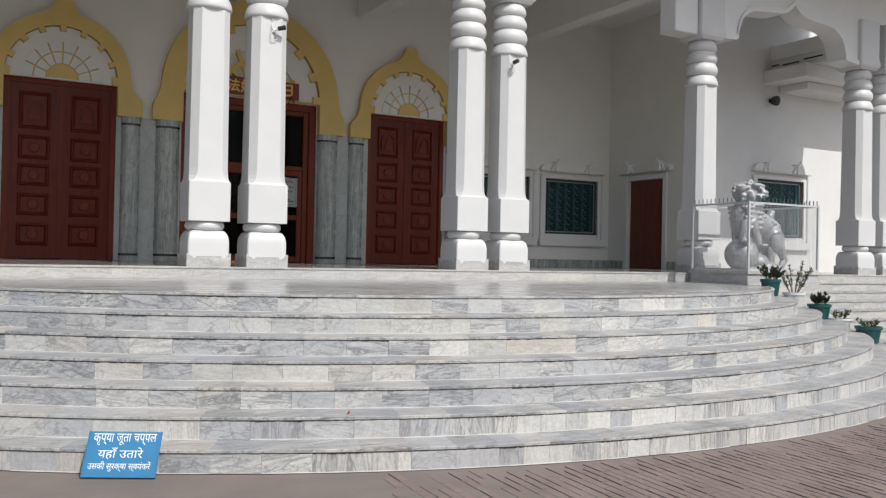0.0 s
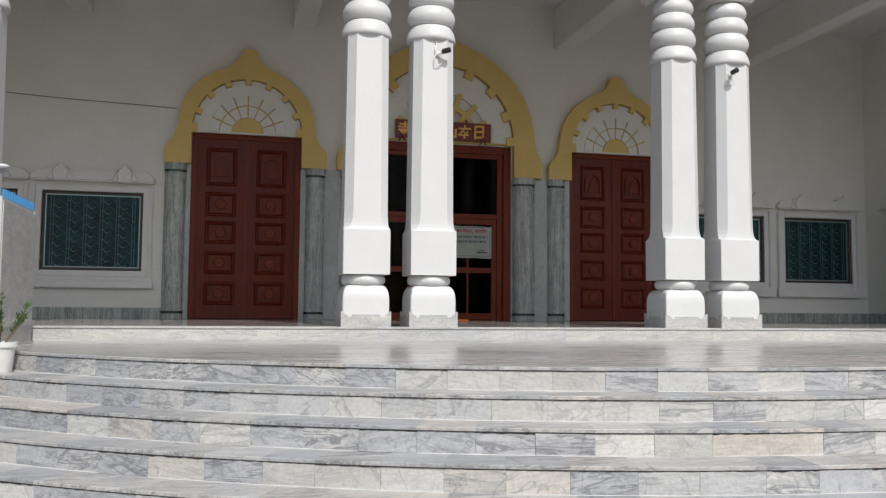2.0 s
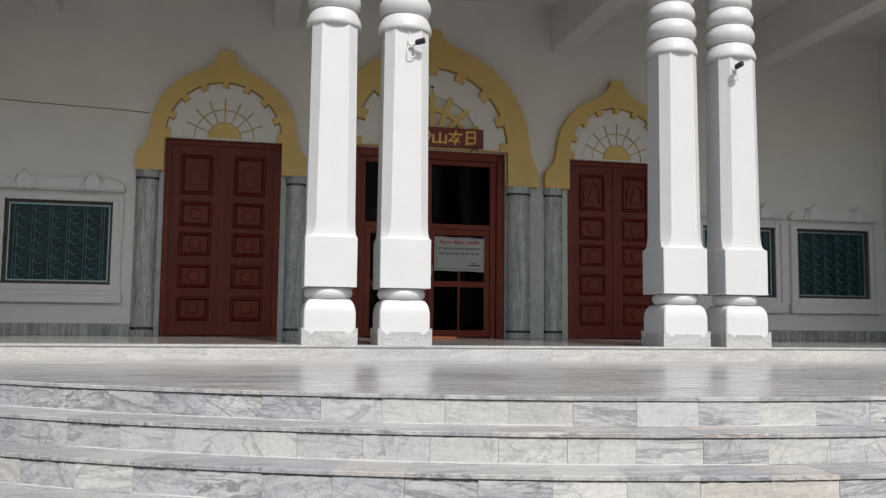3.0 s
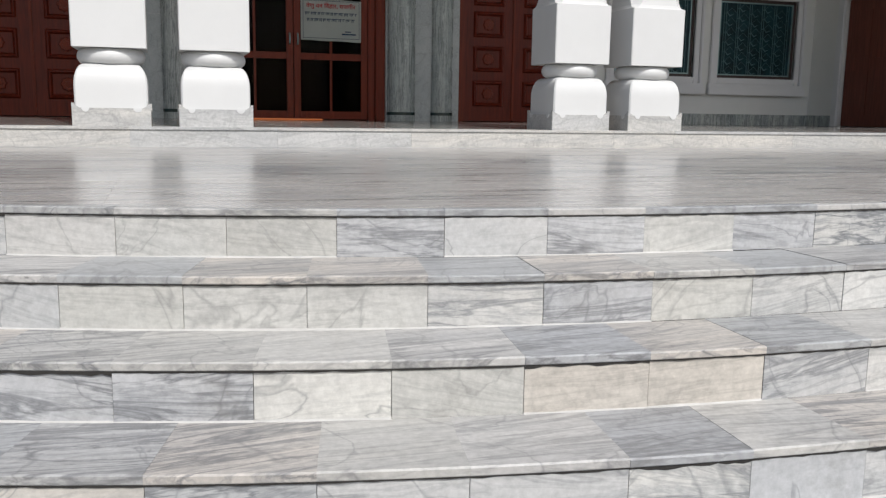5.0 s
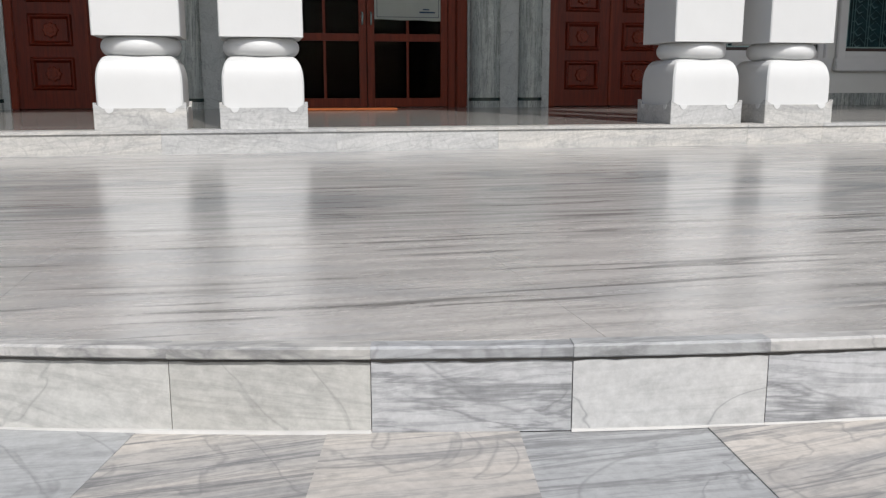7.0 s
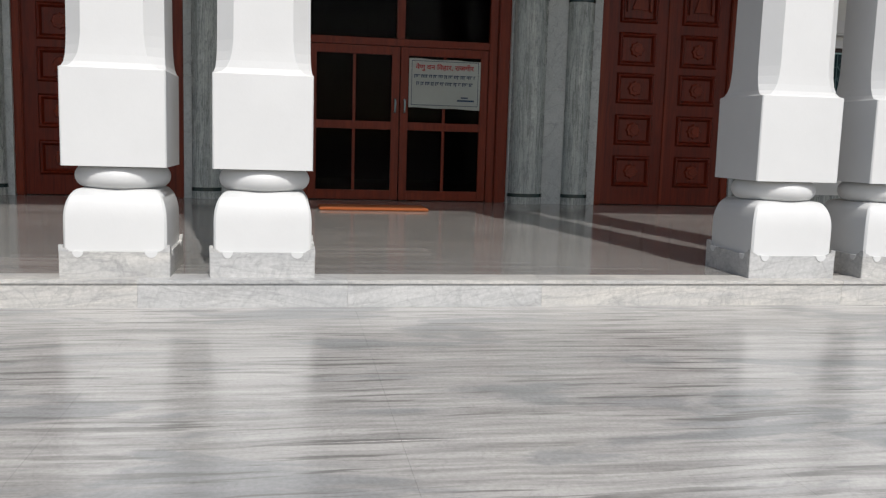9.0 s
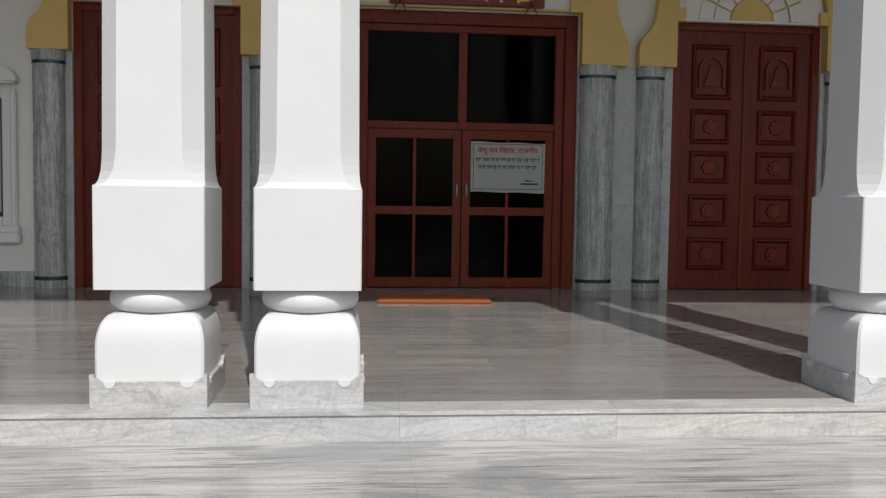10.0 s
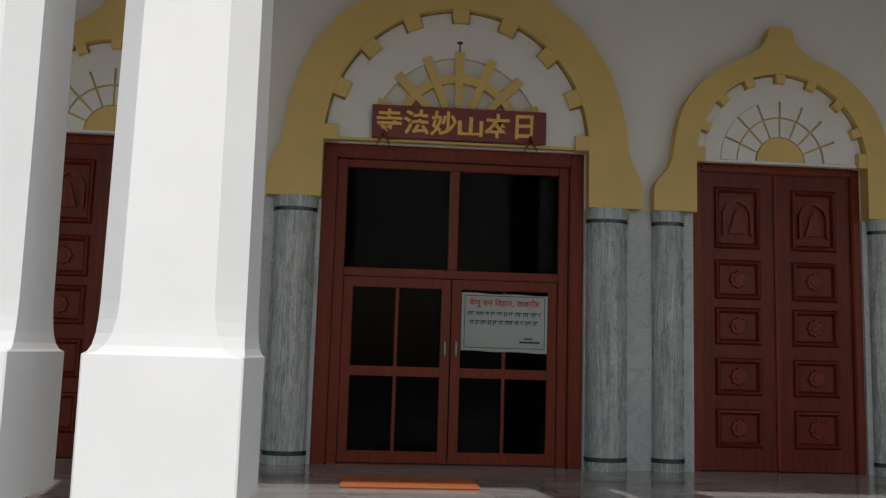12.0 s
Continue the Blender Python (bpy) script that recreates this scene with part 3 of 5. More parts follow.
COL_Y = -6.04 + 0.288
first = column(-2.195, COL_Y)
for x in (-1.41, 1.815, 2.585, 6.8, -6.41, 11.26, 12.05, -10.87, -11.66):
    copy_thing(first, pose(x, COL_Y, PORCH_Z))
for a, b in ((5.95, 6.5), (-6.11, -5.56)):
    tagged(link("bracket", boxes((a, b, COL_Y - 0.2, COL_Y + 0.2, 4.46, LINTEL_Z - 0.002), bevel=0.012), WHITE), label="white plastered bracket beside the column capital", category="bracket", kind="structure")


# ---- doorway surrounds ----
def pilaster(x, w, top):
    p = thing("pilaster", x, 0, PORCH_Z, label="half-round pilaster of vertically streaked grey marble", category="pilaster", group="doorway pilasters")
    def half_round(z0, z1, grow=0.0):
        n, d = 14, w * 0.32 + grow
        line = [((w / 2 + grow) * math.cos(math.pi * k / n), -0.03 - d * math.sin(math.pi * k / n)) for k in range(n + 1)]
        line = [(w / 2 + grow, 0.0)] + line + [(-w / 2 - grow, 0.0)]
        return loft(bmesh.new(), [[(a, b, z0) for a, b in line[::-1]], [(a, b, z1) for a, b in line[::-1]]])
    part("foot", half_round(0, 0.09, 0.002), PILASTER, p, smooth=True)
    part("collar", half_round(0.09, 0.135, 0.008), GREEN, p, "dark green marble band", True)
    part("shaft", half_round(0.135, top - PORCH_Z - 0.16), PILASTER, p, smooth=True)
    part("collar", half_round(top - PORCH_Z - 0.16, top - PORCH_Z - 0.12, 0.008), GREEN, p, "dark green marble band", True)
    part("cap", half_round(top - PORCH_Z - 0.12, top - PORCH_Z, 0.012), PILASTER, p, smooth=True)
    return p


FOOT = 2.89
for x, w in ((1.71, 0.44), (-1.6, 0.44), (2.375, 0.34), (-2.29, 0.34), (4.8, 0.36), (-4.74, 0.36)):
    pilaster(x, w, FOOT)
for n, (a, b) in enumerate([(1.93, 2.205), (-2.12, -1.82), (2.545, 2.66), (-2.555, -2.46), (4.56, 4.62), (-4.56, -4.48), (1.47, 1.49), (-1.38, -1.34)]):
    tagged(link("marble_panel", boxes((a, b, -0.022, 0.0, PORCH_Z, 1.62), (a, b, -0.02, 0.0, 1.624, FOOT)), SLAB), label="pale grey marble panel lining the doorway pier", category="wall panel", kind="structure")


def arch(cx, half_in, outline, spring, top_in, grand):
    """An ochre ogee arch, toothed inside, round a white panel with a raised fan. outline: half of its outer edge, from the foot to the tip."""
    a = thing("door_arch", cx, 0, FOOT, label="ochre yellow ogee arch with yellow teeth round a white fan panel", category="arch", group="doorway arches")
    z0, hgt = spring - FOOT, top_in - spring
    h_out = smooth_curve(outline, 4)
    n = len(h_out)
    hin = []
    for k in range(n):
        u = k / (n - 1)
        t = math.pi / 2 * max(0.0, u - 0.22) / 0.78
        hin.append((half_in, z0 * u / 0.22) if u < 0.22 else (half_in * math.cos(t), z0 + hgt * math.sin(t)))
    mirror = lambda line: line + [(-x, z) for x, z in line[-2::-1]]
    part("arch_band", band(bmesh.new(), mirror(h_out), mirror(hin), -0.16, -0.001), YELLOW, a)
    spread = lambda s, t: (half_in * s * math.cos(t), z0 + hgt * s * math.sin(t))

    def wedge(s0, s1, t0, t1, y0, y1, n=3):
        ts = [t0 + (t1 - t0) * k / n for k in range(n + 1)]
        return band(bmesh.new(), [spread(s1, t) for t in ts], [spread(s0, t) for t in ts], y0, y1)

    part("tympanum", plate(bmesh.new(), [spread(1.0, math.pi * k / 40) for k in range(41)], -0.03, -0.002), WALL, a)
    # white ring with a slightly scalloped edge between the teeth
    fan = 0.64 if grand else 0.7
    part("inner_ring", wedge(fan, 0.9, 0.0, math.pi, -0.09, -0.031, 48), WALL, a)
    pitch = math.pi / 8
    wide = 0.064 if grand else 0.055
    for k in range(1, 8):
        part("tooth", wedge(0.9, 1.004, pitch * k - wide, pitch * k + wide, -0.152, -0.031), YELLOW, a)
    for k in range(8):
        g = wide + 0.012
        part("scallop", wedge(0.9, 0.985, pitch * k + g, pitch * (k + 1) - g, -0.082, -0.031, 5), WALL, a)
    if grand:
        for k in range(8):
            t = pitch * k
            if k:
                u, w = Vector((math.cos(t), math.sin(t))), Vector((-math.sin(t), math.cos(t)))
                pts = [u * 0.22 + w * 0.024, u * 0.66 + w * 0.036, u * 0.66 - w * 0.036, u * 0.22 - w * 0.024]
                bm = plate(bmesh.new(), [(p.x * half_in, z0 + 0.03 + p.y * hgt) for p in pts], -0.118, -0.031)
                bmesh.ops.recalc_face_normals(bm, faces=bm.faces)
                part("fan_bar", bm, YELLOW, a)
        arc = lambda s: [(half_in * s * math.cos(math.pi * k / 32), z0 + 0.03 + hgt * s * math.sin(math.pi * k / 32)) for k in range(33)]
        part("fan_arc", band(bmesh.new(), arc(0.49), arc(0.43), -0.108, -0.0312), YELLOW, a)
        part("fan_hub", plate(bmesh.new(), arc(0.23), -0.112, -0.0308), YELLOW, a)
    else:
        part("fan_ground", wedge(0.27, 0.702, 0.0, math.pi, -0.07, -0.0312, 32), YELLOW, a)
        for s0, s1, y0 in ((0.295, 0.5, -0.092), (0.52, 0.698, -0.104)):
            for k in range(8):
                g = 0.022 if s0 > 0.5 else 0.03
                part("fan_cell", wedge(s0, s1, pitch * k + g, pitch * (k + 1) - g, y0, -0.0705), WALL, a)
        part("fan_hub", plate(bmesh.new(), [spread(0.28, math.pi * k / 24) for k in range(25)], -0.1, -0.031), YELLOW, a)
    part("sill_strip", boxes((-half_in * 0.98, half_in * 0.98, -0.115, -0.031, z0 - 0.02, z0 + 0.006)), YELLOW if grand else WALL, a)
    for sg in (-1, 1):
        x0, x1 = sorted((sg * half_in * 0.895, sg * (half_in + 0.004)))
        part("spring_block", boxes((x0, x1, -0.155, -0.031, z0 - 0.03, z0 + 0.13), bevel=0.004), YELLOW, a)
    return a


SIDE_EDGE = [(1.42, 0.0), (1.42, 0.22), (1.38, 0.33), (1.28, 0.44), (1.22, 0.58), (1.19, 0.78), (1.15, 0.98), (1.08, 1.17), (0.96, 1.35), (0.78, 1.53), (0.56, 1.67), (0.36, 1.76), (0.23, 1.86), (0.155, 1.97), (0.12, 2.09), (0.0, 2.095)]
MAIN_EDGE = [(1.98, 0.0), (1.98, 0.24), (1.94, 0.38), (1.87, 0.52), (1.83, 0.7), (1.8, 0.93), (1.74, 1.18), (1.64, 1.46), (1.49, 1.72), (1.28, 1.97), (0.98, 2.21), (0.64, 2.4), (0.4, 2.5), (0.26, 2.58), (0.17, 2.68), (0.13, 2.78), (0.0, 2.785)]
arch(3.61, 0.955, SIDE_EDGE, 3.475, 4.46, False)
arch(-3.52, 0.965, SIDE_EDGE, 3.475, 4.45, False)
arch(AXIS, 1.41, MAIN_EDGE, 3.53, 4.99, True)


# ---- doors ----
def carved_door(x0, x1, z1, name):
    """A pair of carved leaves in a frame, each with five panels."""
    cx, w = (x0 + x1) / 2, x1 - x0
    d = thing(name, cx, 0.05, PORCH_Z, label="closed red-brown carved wooden double door with square rosette panels", category="door", kind="structure")
    h = z1 - PORCH_Z
    fw = 0.1
    fr = boxes((-w / 2, -w / 2 + fw, -0.04, 0.08, 0, h), (w / 2 - fw, w / 2, -0.04, 0.08, 0, h), (-w / 2 + fw, w / 2 - fw, -0.04, 0.08, h - fw, h), bevel=0.012)
    part("door_frame", fr, WOOD, d)
    for sg in (-1, 1):
        a, b = (-w / 2 + fw, -0.012) if sg < 0 else (0.012, w / 2 - fw)
        m = (a + b) / 2
        lw = b - a
        pw = lw * 0.56
        zs = [(0.27, 0.63), (0.82, 1.17), (1.36, 1.71), (1.85, 2.23), (2.4, 3.03)]
        leaf = part("door_leaf", holed(bmesh.new(), "x", a, b, 0.01, h - fw, 0.0, 0.05, [(m - pw / 2 + 0.02, m + pw / 2 - 0.02, p + 0.02, q - 0.02) for p, q in zs]), WOOD_DARK, d)
        for k, (p, q) in enumerate(zs):
            bm = bmesh.new()
            grow = lambda e: [(m - pw / 2 - e, p - e), (m + pw / 2 + e, p - e), (m + pw / 2 + e, q + e), (m - pw / 2 - e, q + e)]
            rings = ((0.026, -0.0005), (0.006, -0.032), (-0.008, -0.036), (-0.018, -0.03), (-0.04, 0.008))
            loft(bm, [[(x, y, z) for x, z in grow(e)] for e, y in rings], cap=False)
            bm.faces.new([bm.verts.new((x, 0.008, z)) for x, z in grow(-0.04)])
            bmesh.ops.recalc_face_normals(bm, faces=bm.faces)
            part("panel", bm, WOOD_DARK, leaf)
            bm = bmesh.new()
            zc = (p + q) / 2
            if k < 4:
                r = 0.095
                for rr, yy in ((r, 0.004), (r * 0.55, -0.008)):
                    ring = [(m + rr * (1 + 0.1 * math.cos(8 * t)) * math.cos(t), zc + rr * (1 + 0.1 * math.cos(8 * t)) * math.sin(t)) for t in np.linspace(0, 2 * math.pi, 33)[:-1]]
                    loft(bm, [[(x, 0.0075, z) for x, z in ring], [(m + (x - m) * 0.86, yy - 0.02, zc + (z - zc) * 0.86) for x, z in ring]])
            else:
                ar = [(pw * 0.36, -0.2), (pw * 0.36, 0.06), (pw * 0.25, 0.16), (0.0, 0.22)]
                full = ar + [(-x, z) for x, z in ar[-2::-1]]
                band(bm, [(m + x, zc + z) for x, z in full], [(m + x * 0.82, zc + z * 0.86 - 0.01) for x, z in full], -0.026, 0.0075)
                mound = [(0.1, -0.17), (0.075, -0.1), (0.05, -0.02), (0.035, 0.05), (0.0, 0.1)]
                fm = mound + [(-x, z) for x, z in mound[-2::-1]]
                plate(bm, [(m + x, zc + z) for x, z in fm], -0.022, 0.0075)
            bmesh.ops.recalc_face_normals(bm, faces=bm.faces)
            part("carving", bm, WOOD, leaf)
    part("meeting_strip", boxes((-0.022, 0.022, -0.018, 0.0, 0.02, h - fw - 0.01), bevel=0.006), WOOD, d)
    return d


carved_door(-4.48, -2.555, DOOR_TOP, "door_1")
carved_door(2.66, 4.56, DOOR_TOP, "door_2")

# the glazed door in the middle
gd = thing("door_3", AXIS, 0.13, PORCH_Z, label="closed red-brown wooden double door with dark glass panes", category="door", kind="structure")
H3 = 3.5 - PORCH_Z
part("door_frame", boxes((-1.41, -1.26, -0.1, 0.1, 0, H3), (1.25, 1.4, -0.1, 0.1, 0, H3), (-1.26, 1.25, -0.1, 0.1, H3 - 0.15, H3), bevel=0.012), WOOD, gd)
part("inner_frame", boxes((-1.257, -1.15, -0.05, 0.07, 0, H3 - 0.152), (1.14, 1.247, -0.05, 0.07, 0, H3 - 0.152), (-1.148, 1.138, -0.05, 0.07, H3 - 0.24, H3 - 0.154), (-1.148, 1.138, -0.05, 0.07, 1.94, 2.03), (-0.05, 0.05, -0.048, 0.068, 2.032, H3 - 0.242), bevel=0.008), WOOD, gd)
for a, b in ((-1.148, -0.052), (0.052, 1.138)):
    part("pane", boxes((a, b, 0.0, 0.008, 2.032, H3 - 0.242)), GLASS, gd).visible_shadow = False
for sg in (-1, 1):
    a, b = (-1.145, -0.006) if sg < 0 else (0.006, 1.135)
    leaf = part("door_leaf", boxes((a, a + 0.1, -0.03, 0.02, 0.01, 1.935), (b - 0.1, b, -0.03, 0.02, 0.01, 1.935), (a + 0.1, b - 0.1, -0.03, 0.02, 0.01, 0.13), (a + 0.1, b - 0.1, -0.03, 0.02, 1.83, 1.935), (a + 0.1, b - 0.1, -0.03, 0.02, 0.9, 1.0), bevel=0.006), WOOD, gd)
    m = (a + b) / 2
    part("glazing_bar", boxes((m - 0.018, m + 0.018, -0.02, 0.015, 0.131, 0.899), (m - 0.018, m + 0.018, -0.02, 0.015, 1.001, 1.829), bevel=0.004), WOOD, leaf)
    for p, q in ((0.131, 0.899), (1.001, 1.829)):
        for x0, x1 in ((a + 0.1, m - 0.018), (m + 0.018, b - 0.1)):
            part("pane", boxes((x0, x1, -0.002, 0.006, p, q)), GLASS, leaf).visible_shadow = False
    hx = -0.06 if sg < 0 else 0.06
    part("handle", tube(bmesh.new(), smooth_curve([(hx, -0.03, 1.12), (hx, -0.075, 1.14), (hx, -0.075, 1.26), (hx, -0.03, 1.28)], 4), 0.011), ALU, leaf, "small steel pull handle", True)


# ---- windows ----
def crown(o, half, z, knob_x):
    """A moulded cornice with drooping ends and two lotus-bud knobs."""
    end = [(half, 0.0), (half + 0.005, 0.035), (half - 0.03, 0.1), (half - 0.09, 0.15), (half - 0.18, 0.17)]
    line = end + [(-x, q) for x, q in end[::-1]]
    bm = bmesh.new()
    ring = lambda k, y, d: [(x * k, y, z + q * k + d) for x, q in line]
    loft(bm, [ring(1.0, 0.0, 0.0), ring(1.0, -0.075, 0.0), ring(0.985, -0.1, 0.003), ring(0.96, -0.105, 0.008)])
    bmesh.ops.recalc_face_normals(bm, faces=bm.faces)
    part("cornice", bm, WHITE, o)
    part("cornice_lip", boxes((-half + 0.01, half - 0.01, -0.125, 0, z - 0.026, z - 0.002), bevel=0.008), WHITE, o)
    for kx in (-knob_x, knob_x):
        base = [(0.225, -0.02), (0.215, 0.03), (0.17, 0.1), (0.13, 0.17), (0.1, 0.21)]
        bud = [(0.1, -0.035), (0.125, 0.04), (0.125, 0.12), (0.095, 0.19), (0.045, 0.23), (0.02, 0.265), (0.0, 0.3)]
        for name, half_line, y0, y1 in (("knob_base", base, -0.15, -0.0), ("knob", bud, -0.185, -0.1505)):
            pts = smooth_curve(half_line, 3)
            pts = pts + [(-x, q) for x, q in pts[::-1] if x > 0.001]
            bm = bmesh.new()
            mid = sum(q for _, q in pts) / len(pts)
            loft(bm, [[(kx + x, y1, z + q) for x, q in pts], [(kx + x, y0 + 0.02, z + q) for x, q in pts], [(kx + x * 0.86, y0, z + mid + (q - mid) * 0.86) for x, q in pts]])
            bmesh.ops.recalc_face_normals(bm, faces=bm.faces)
            part(name, bm, WHITE, o)


def window(x0, x1, y, name):
    cx, w, h = (x0 + x1) / 2, x1 - x0, WIN_Z1 - WIN_Z0
    o = thing(name, cx, y, WIN_Z0, label="dark teal lattice window in a white moulded surround", category="window", kind="structure")
    g = w / 2
    part("window_frame", boxes((-g, -g + 0.05, 0.04, 0.12, 0, h), (g - 0.05, g, 0.04, 0.12, 0, h), (-g + 0.05, g - 0.05, 0.04, 0.12, 0, 0.05), (-g + 0.05, g - 0.05, 0.04, 0.12, h - 0.05, h), bevel=0.006), FRAME_DARK, o)
    part("inner_frame", boxes((-g + 0.051, -g + 0.07, 0.05, 0.1, 0.051, h - 0.051), (g - 0.07, g - 0.051, 0.05, 0.1, 0.051, h - 0.051), (-g + 0.07, g - 0.07, 0.05, 0.1, 0.051, 0.07), (-g + 0.07, g - 0.07, 0.05, 0.1, h - 0.07, h - 0.051)), ALU, o)
    part("pane", boxes((-g + 0.052, g - 0.052, 0.078, 0.084, 0.052, h - 0.052)), TEAL, o).visible_shadow = False
    bm = bmesh.new()
    cols = 6
    for k in range(cols):
        xc = -g + 0.16 + (w - 0.32) * k / (cols - 1)
        for dx in (-0.022, 0.022):
            box(bm, xc + dx - 0.004, xc + dx + 0.005, 0.058, 0.066, 0.07, h - 0.07)
        for j in range(7):
            zz = 0.12 + (h - 0.2) * (j + 0.5 * (k % 2)) / 7
            if zz < h - 0.08:
                box(bm, xc - 0.018, xc + 0.018, 0.058, 0.066, zz - 0.004, zz + 0.004)
                s = 0.5 * (w - 0.32) / (cols - 1)
                if k < cols - 1:
                    tube(bm, [(xc + 0.026, 0.062, zz), (xc + s, 0.062, zz + 0.09), (xc + 2 * s - 0.026, 0.062, zz)], 0.003, 4)
                    tube(bm, [(xc + 0.026, 0.063, zz + 0.02), (xc + s * 0.7, 0.063, zz - 0.05), (xc + s * 1.3, 0.063, zz - 0.015)], [0.004, 0.013, 0.002], 4)
    part("grille", bm, GRILLE, o, "pale metal window lattice")
    t = 0.1
    part("architrave", boxes((-g - t, -g, -0.035, 0.04, -t, h + t), (g, g + t, -0.035, 0.04, -t, h + t), (-g, g, -0.035, 0.04, -t, 0.0), (-g, g, -0.035, 0.04, h, h + t), bevel=0.008), WHITE, o)
    part("outer_moulding", boxes((-g - t - 0.06, -g - t - 0.002, -0.06, -0.0, -t - 0.12, h + t), (g + t + 0.002, g + t + 0.06, -0.06, -0.0, -t - 0.12, h + t), bevel=0.012), WHITE, o)
    part("window_sill", boxes((-g - 0.2, g + 0.2, -0.11, 0, -t - 0.2, -t - 0.08), (-g - 0.19, g + 0.19, -0.07, 0, -t - 0.078, -t - 0.004), bevel=0.014), WHITE, o)
    crown(o, g + 0.19, h + 0.185, g * 0.63)
    return o


for n, (a, b) in enumerate(WINDOWS):
    window(a, b, 0.0, "window_%d" % (n + 1))
window(WW[0], WW[1], WING_Y - 0.3, "window_5")
window(-12.6, -11.0, WING_Y - 0.3, "window_6")


def small_door(x, facing, name):
    o = new(name)
    o.matrix_basis = pose(x, -1.38, PORCH_Z, 0, 0, 90 * facing)
    tagged(o, label="closed plain red-brown wooden door in a white surround", category="door", kind="structure")
    part("door_leaf", boxes((-0.6, 0.6, 0.06, 0.11, 0.005, 2.15), bevel=0.006), WOOD_DULL, o)
    part("panel", boxes((-0.45, -0.06, 0.045, 0.059, 0.2, 0.95), (0.06, 0.45, 0.045, 0.059, 0.2, 0.95), (-0.45, -0.06, 0.045, 0.059, 1.15, 1.95), (0.06, 0.45, 0.045, 0.059, 1.15, 1.95), bevel=0.005), WOOD_DULL, o)
    part("architrave", boxes((-0.76, -0.62, -0.04, 0.0, 0, 2.29), (0.62, 0.76, -0.04, 0.0, 0, 2.29), (-0.62, 0.62, -0.04, 0.0, 2.165, 2.29), bevel=0.01), WHITE, o)
    crown(o, 0.93, 2.36, 0.55)
    return o


small_door(SIDE_R, -1, "door_4")
small_door(SIDE_L, 1, "door_5")


# ---- name board, notice, mat, sign ----
nb = thing("name_board", 0.083, -0.17, 3.54, label="red lacquered name board with gold brushed characters above the door", category="sign board")
bm = boxes((-0.925, 0.925, 0, 0.035, 0, 0.35), bevel=0.006)
part("board", bm, BOARD_RED, nb)
for k, ch in enumerate("寺法妙山本日"):
    w = 0.19 if ch == "日" else 0.27
    xm = -0.745 + 0.287 * k
    lettering("character", ch, GOLD, nb, xm - w / 2, xm + w / 2, 0.045, 0.31 if ch != "山" else 0.26, -0.003, "gold brushed character", 0.024, 0.07)
for x in (-0.8, 0.76):
    for sg in (-1, 1):
        bm = tube(bmesh.new(), [(x, -0.01, 0.08), (x + sg * 0.03, -0.02, 0.0), (x + sg * 0.07, -0.015, -0.09)], [0.012, 0.02, 0.004], 5)
        part("ribbon", bm, BOARD_RED, nb, "folded dark red ribbon end")

nt_ = thing("notice_banner", 0.64, 0.095, 1.345, label="white printed notice with red and blue lines on glass", category="notice")
bm = bmesh.new()
N = 12
grid = [[bm.verts.new((-0.46 + 0.92 * i / N, -0.012 * math.sin(i * 1.1) * (j / 6) - 0.01, 0.61 * j / 6 - 0.012 * i / N * 1.0 + 0.004 * math.sin(i))) for i in range(N + 1)] for j in range(7)]
for j in range(6):
    for i in range(N):
        bm.faces.new((grid[j][i], grid[j][i + 1], grid[j + 1][i + 1], grid[j + 1][i]))
bmesh.ops.solidify(bm, geom=bm.faces, thickness=0.003)
part("sheet", bm, BANNER, nt_)
Y = -0.028
lettering("heading", "वेणु वन िवहार, राजगीर", INK_RED, nt_, -0.38, 0.37, 0.455, 0.555, Y, "red printed heading", 0.012)
for z, a, b in ((0.37, -0.4, 0.39), (0.28, -0.37, 0.36)):
    bm = bmesh.new()
    x = a
    r5 = random.Random(int(z * 100))
    while x < b - 0.02:
        w = min(r5.uniform(0.035, 0.1), b - x)
        box(bm, x, x + w, Y, Y + 0.001, z + 0.033, z + 0.042)
        for q in range(int(w / 0.02)):
            box(bm, x + 0.02 * q + 0.004, x + 0.02 * q + 0.013, Y, Y + 0.001, z + r5.uniform(-0.004, 0.012), z + 0.0325)
        x += w + 0.012
    part("printed_line", bm, INK_BLUE, nt_)
part("printed_line", boxes((0.21, 0.3, Y, Y + 0.001, 0.13, 0.145), (0.16, 0.38, Y, Y + 0.001, 0.09, 0.11)), INK_BLUE, nt_)
part("border", boxes((-0.43, 0.43, Y, Y + 0.001, 0.03, 0.036), (-0.43, 0.43, Y, Y + 0.001, 0.578, 0.584), (-0.43, -0.424, Y, Y + 0.001, 0.036, 0.578), (0.424, 0.43, Y, Y + 0.001, 0.036, 0.578)), INK_BLUE, nt_)

door_mat = thing("door_mat", -0.37, -1.28, PORCH_Z, label="orange brown coir doormat lying before the door", category="mat")
bm = boxes((-0.6, 0.6, -0.26, 0.26, 0.0, 0.03), bevel=0.012)
part("coir_pad", bm, MAT_FIBRE, door_mat)

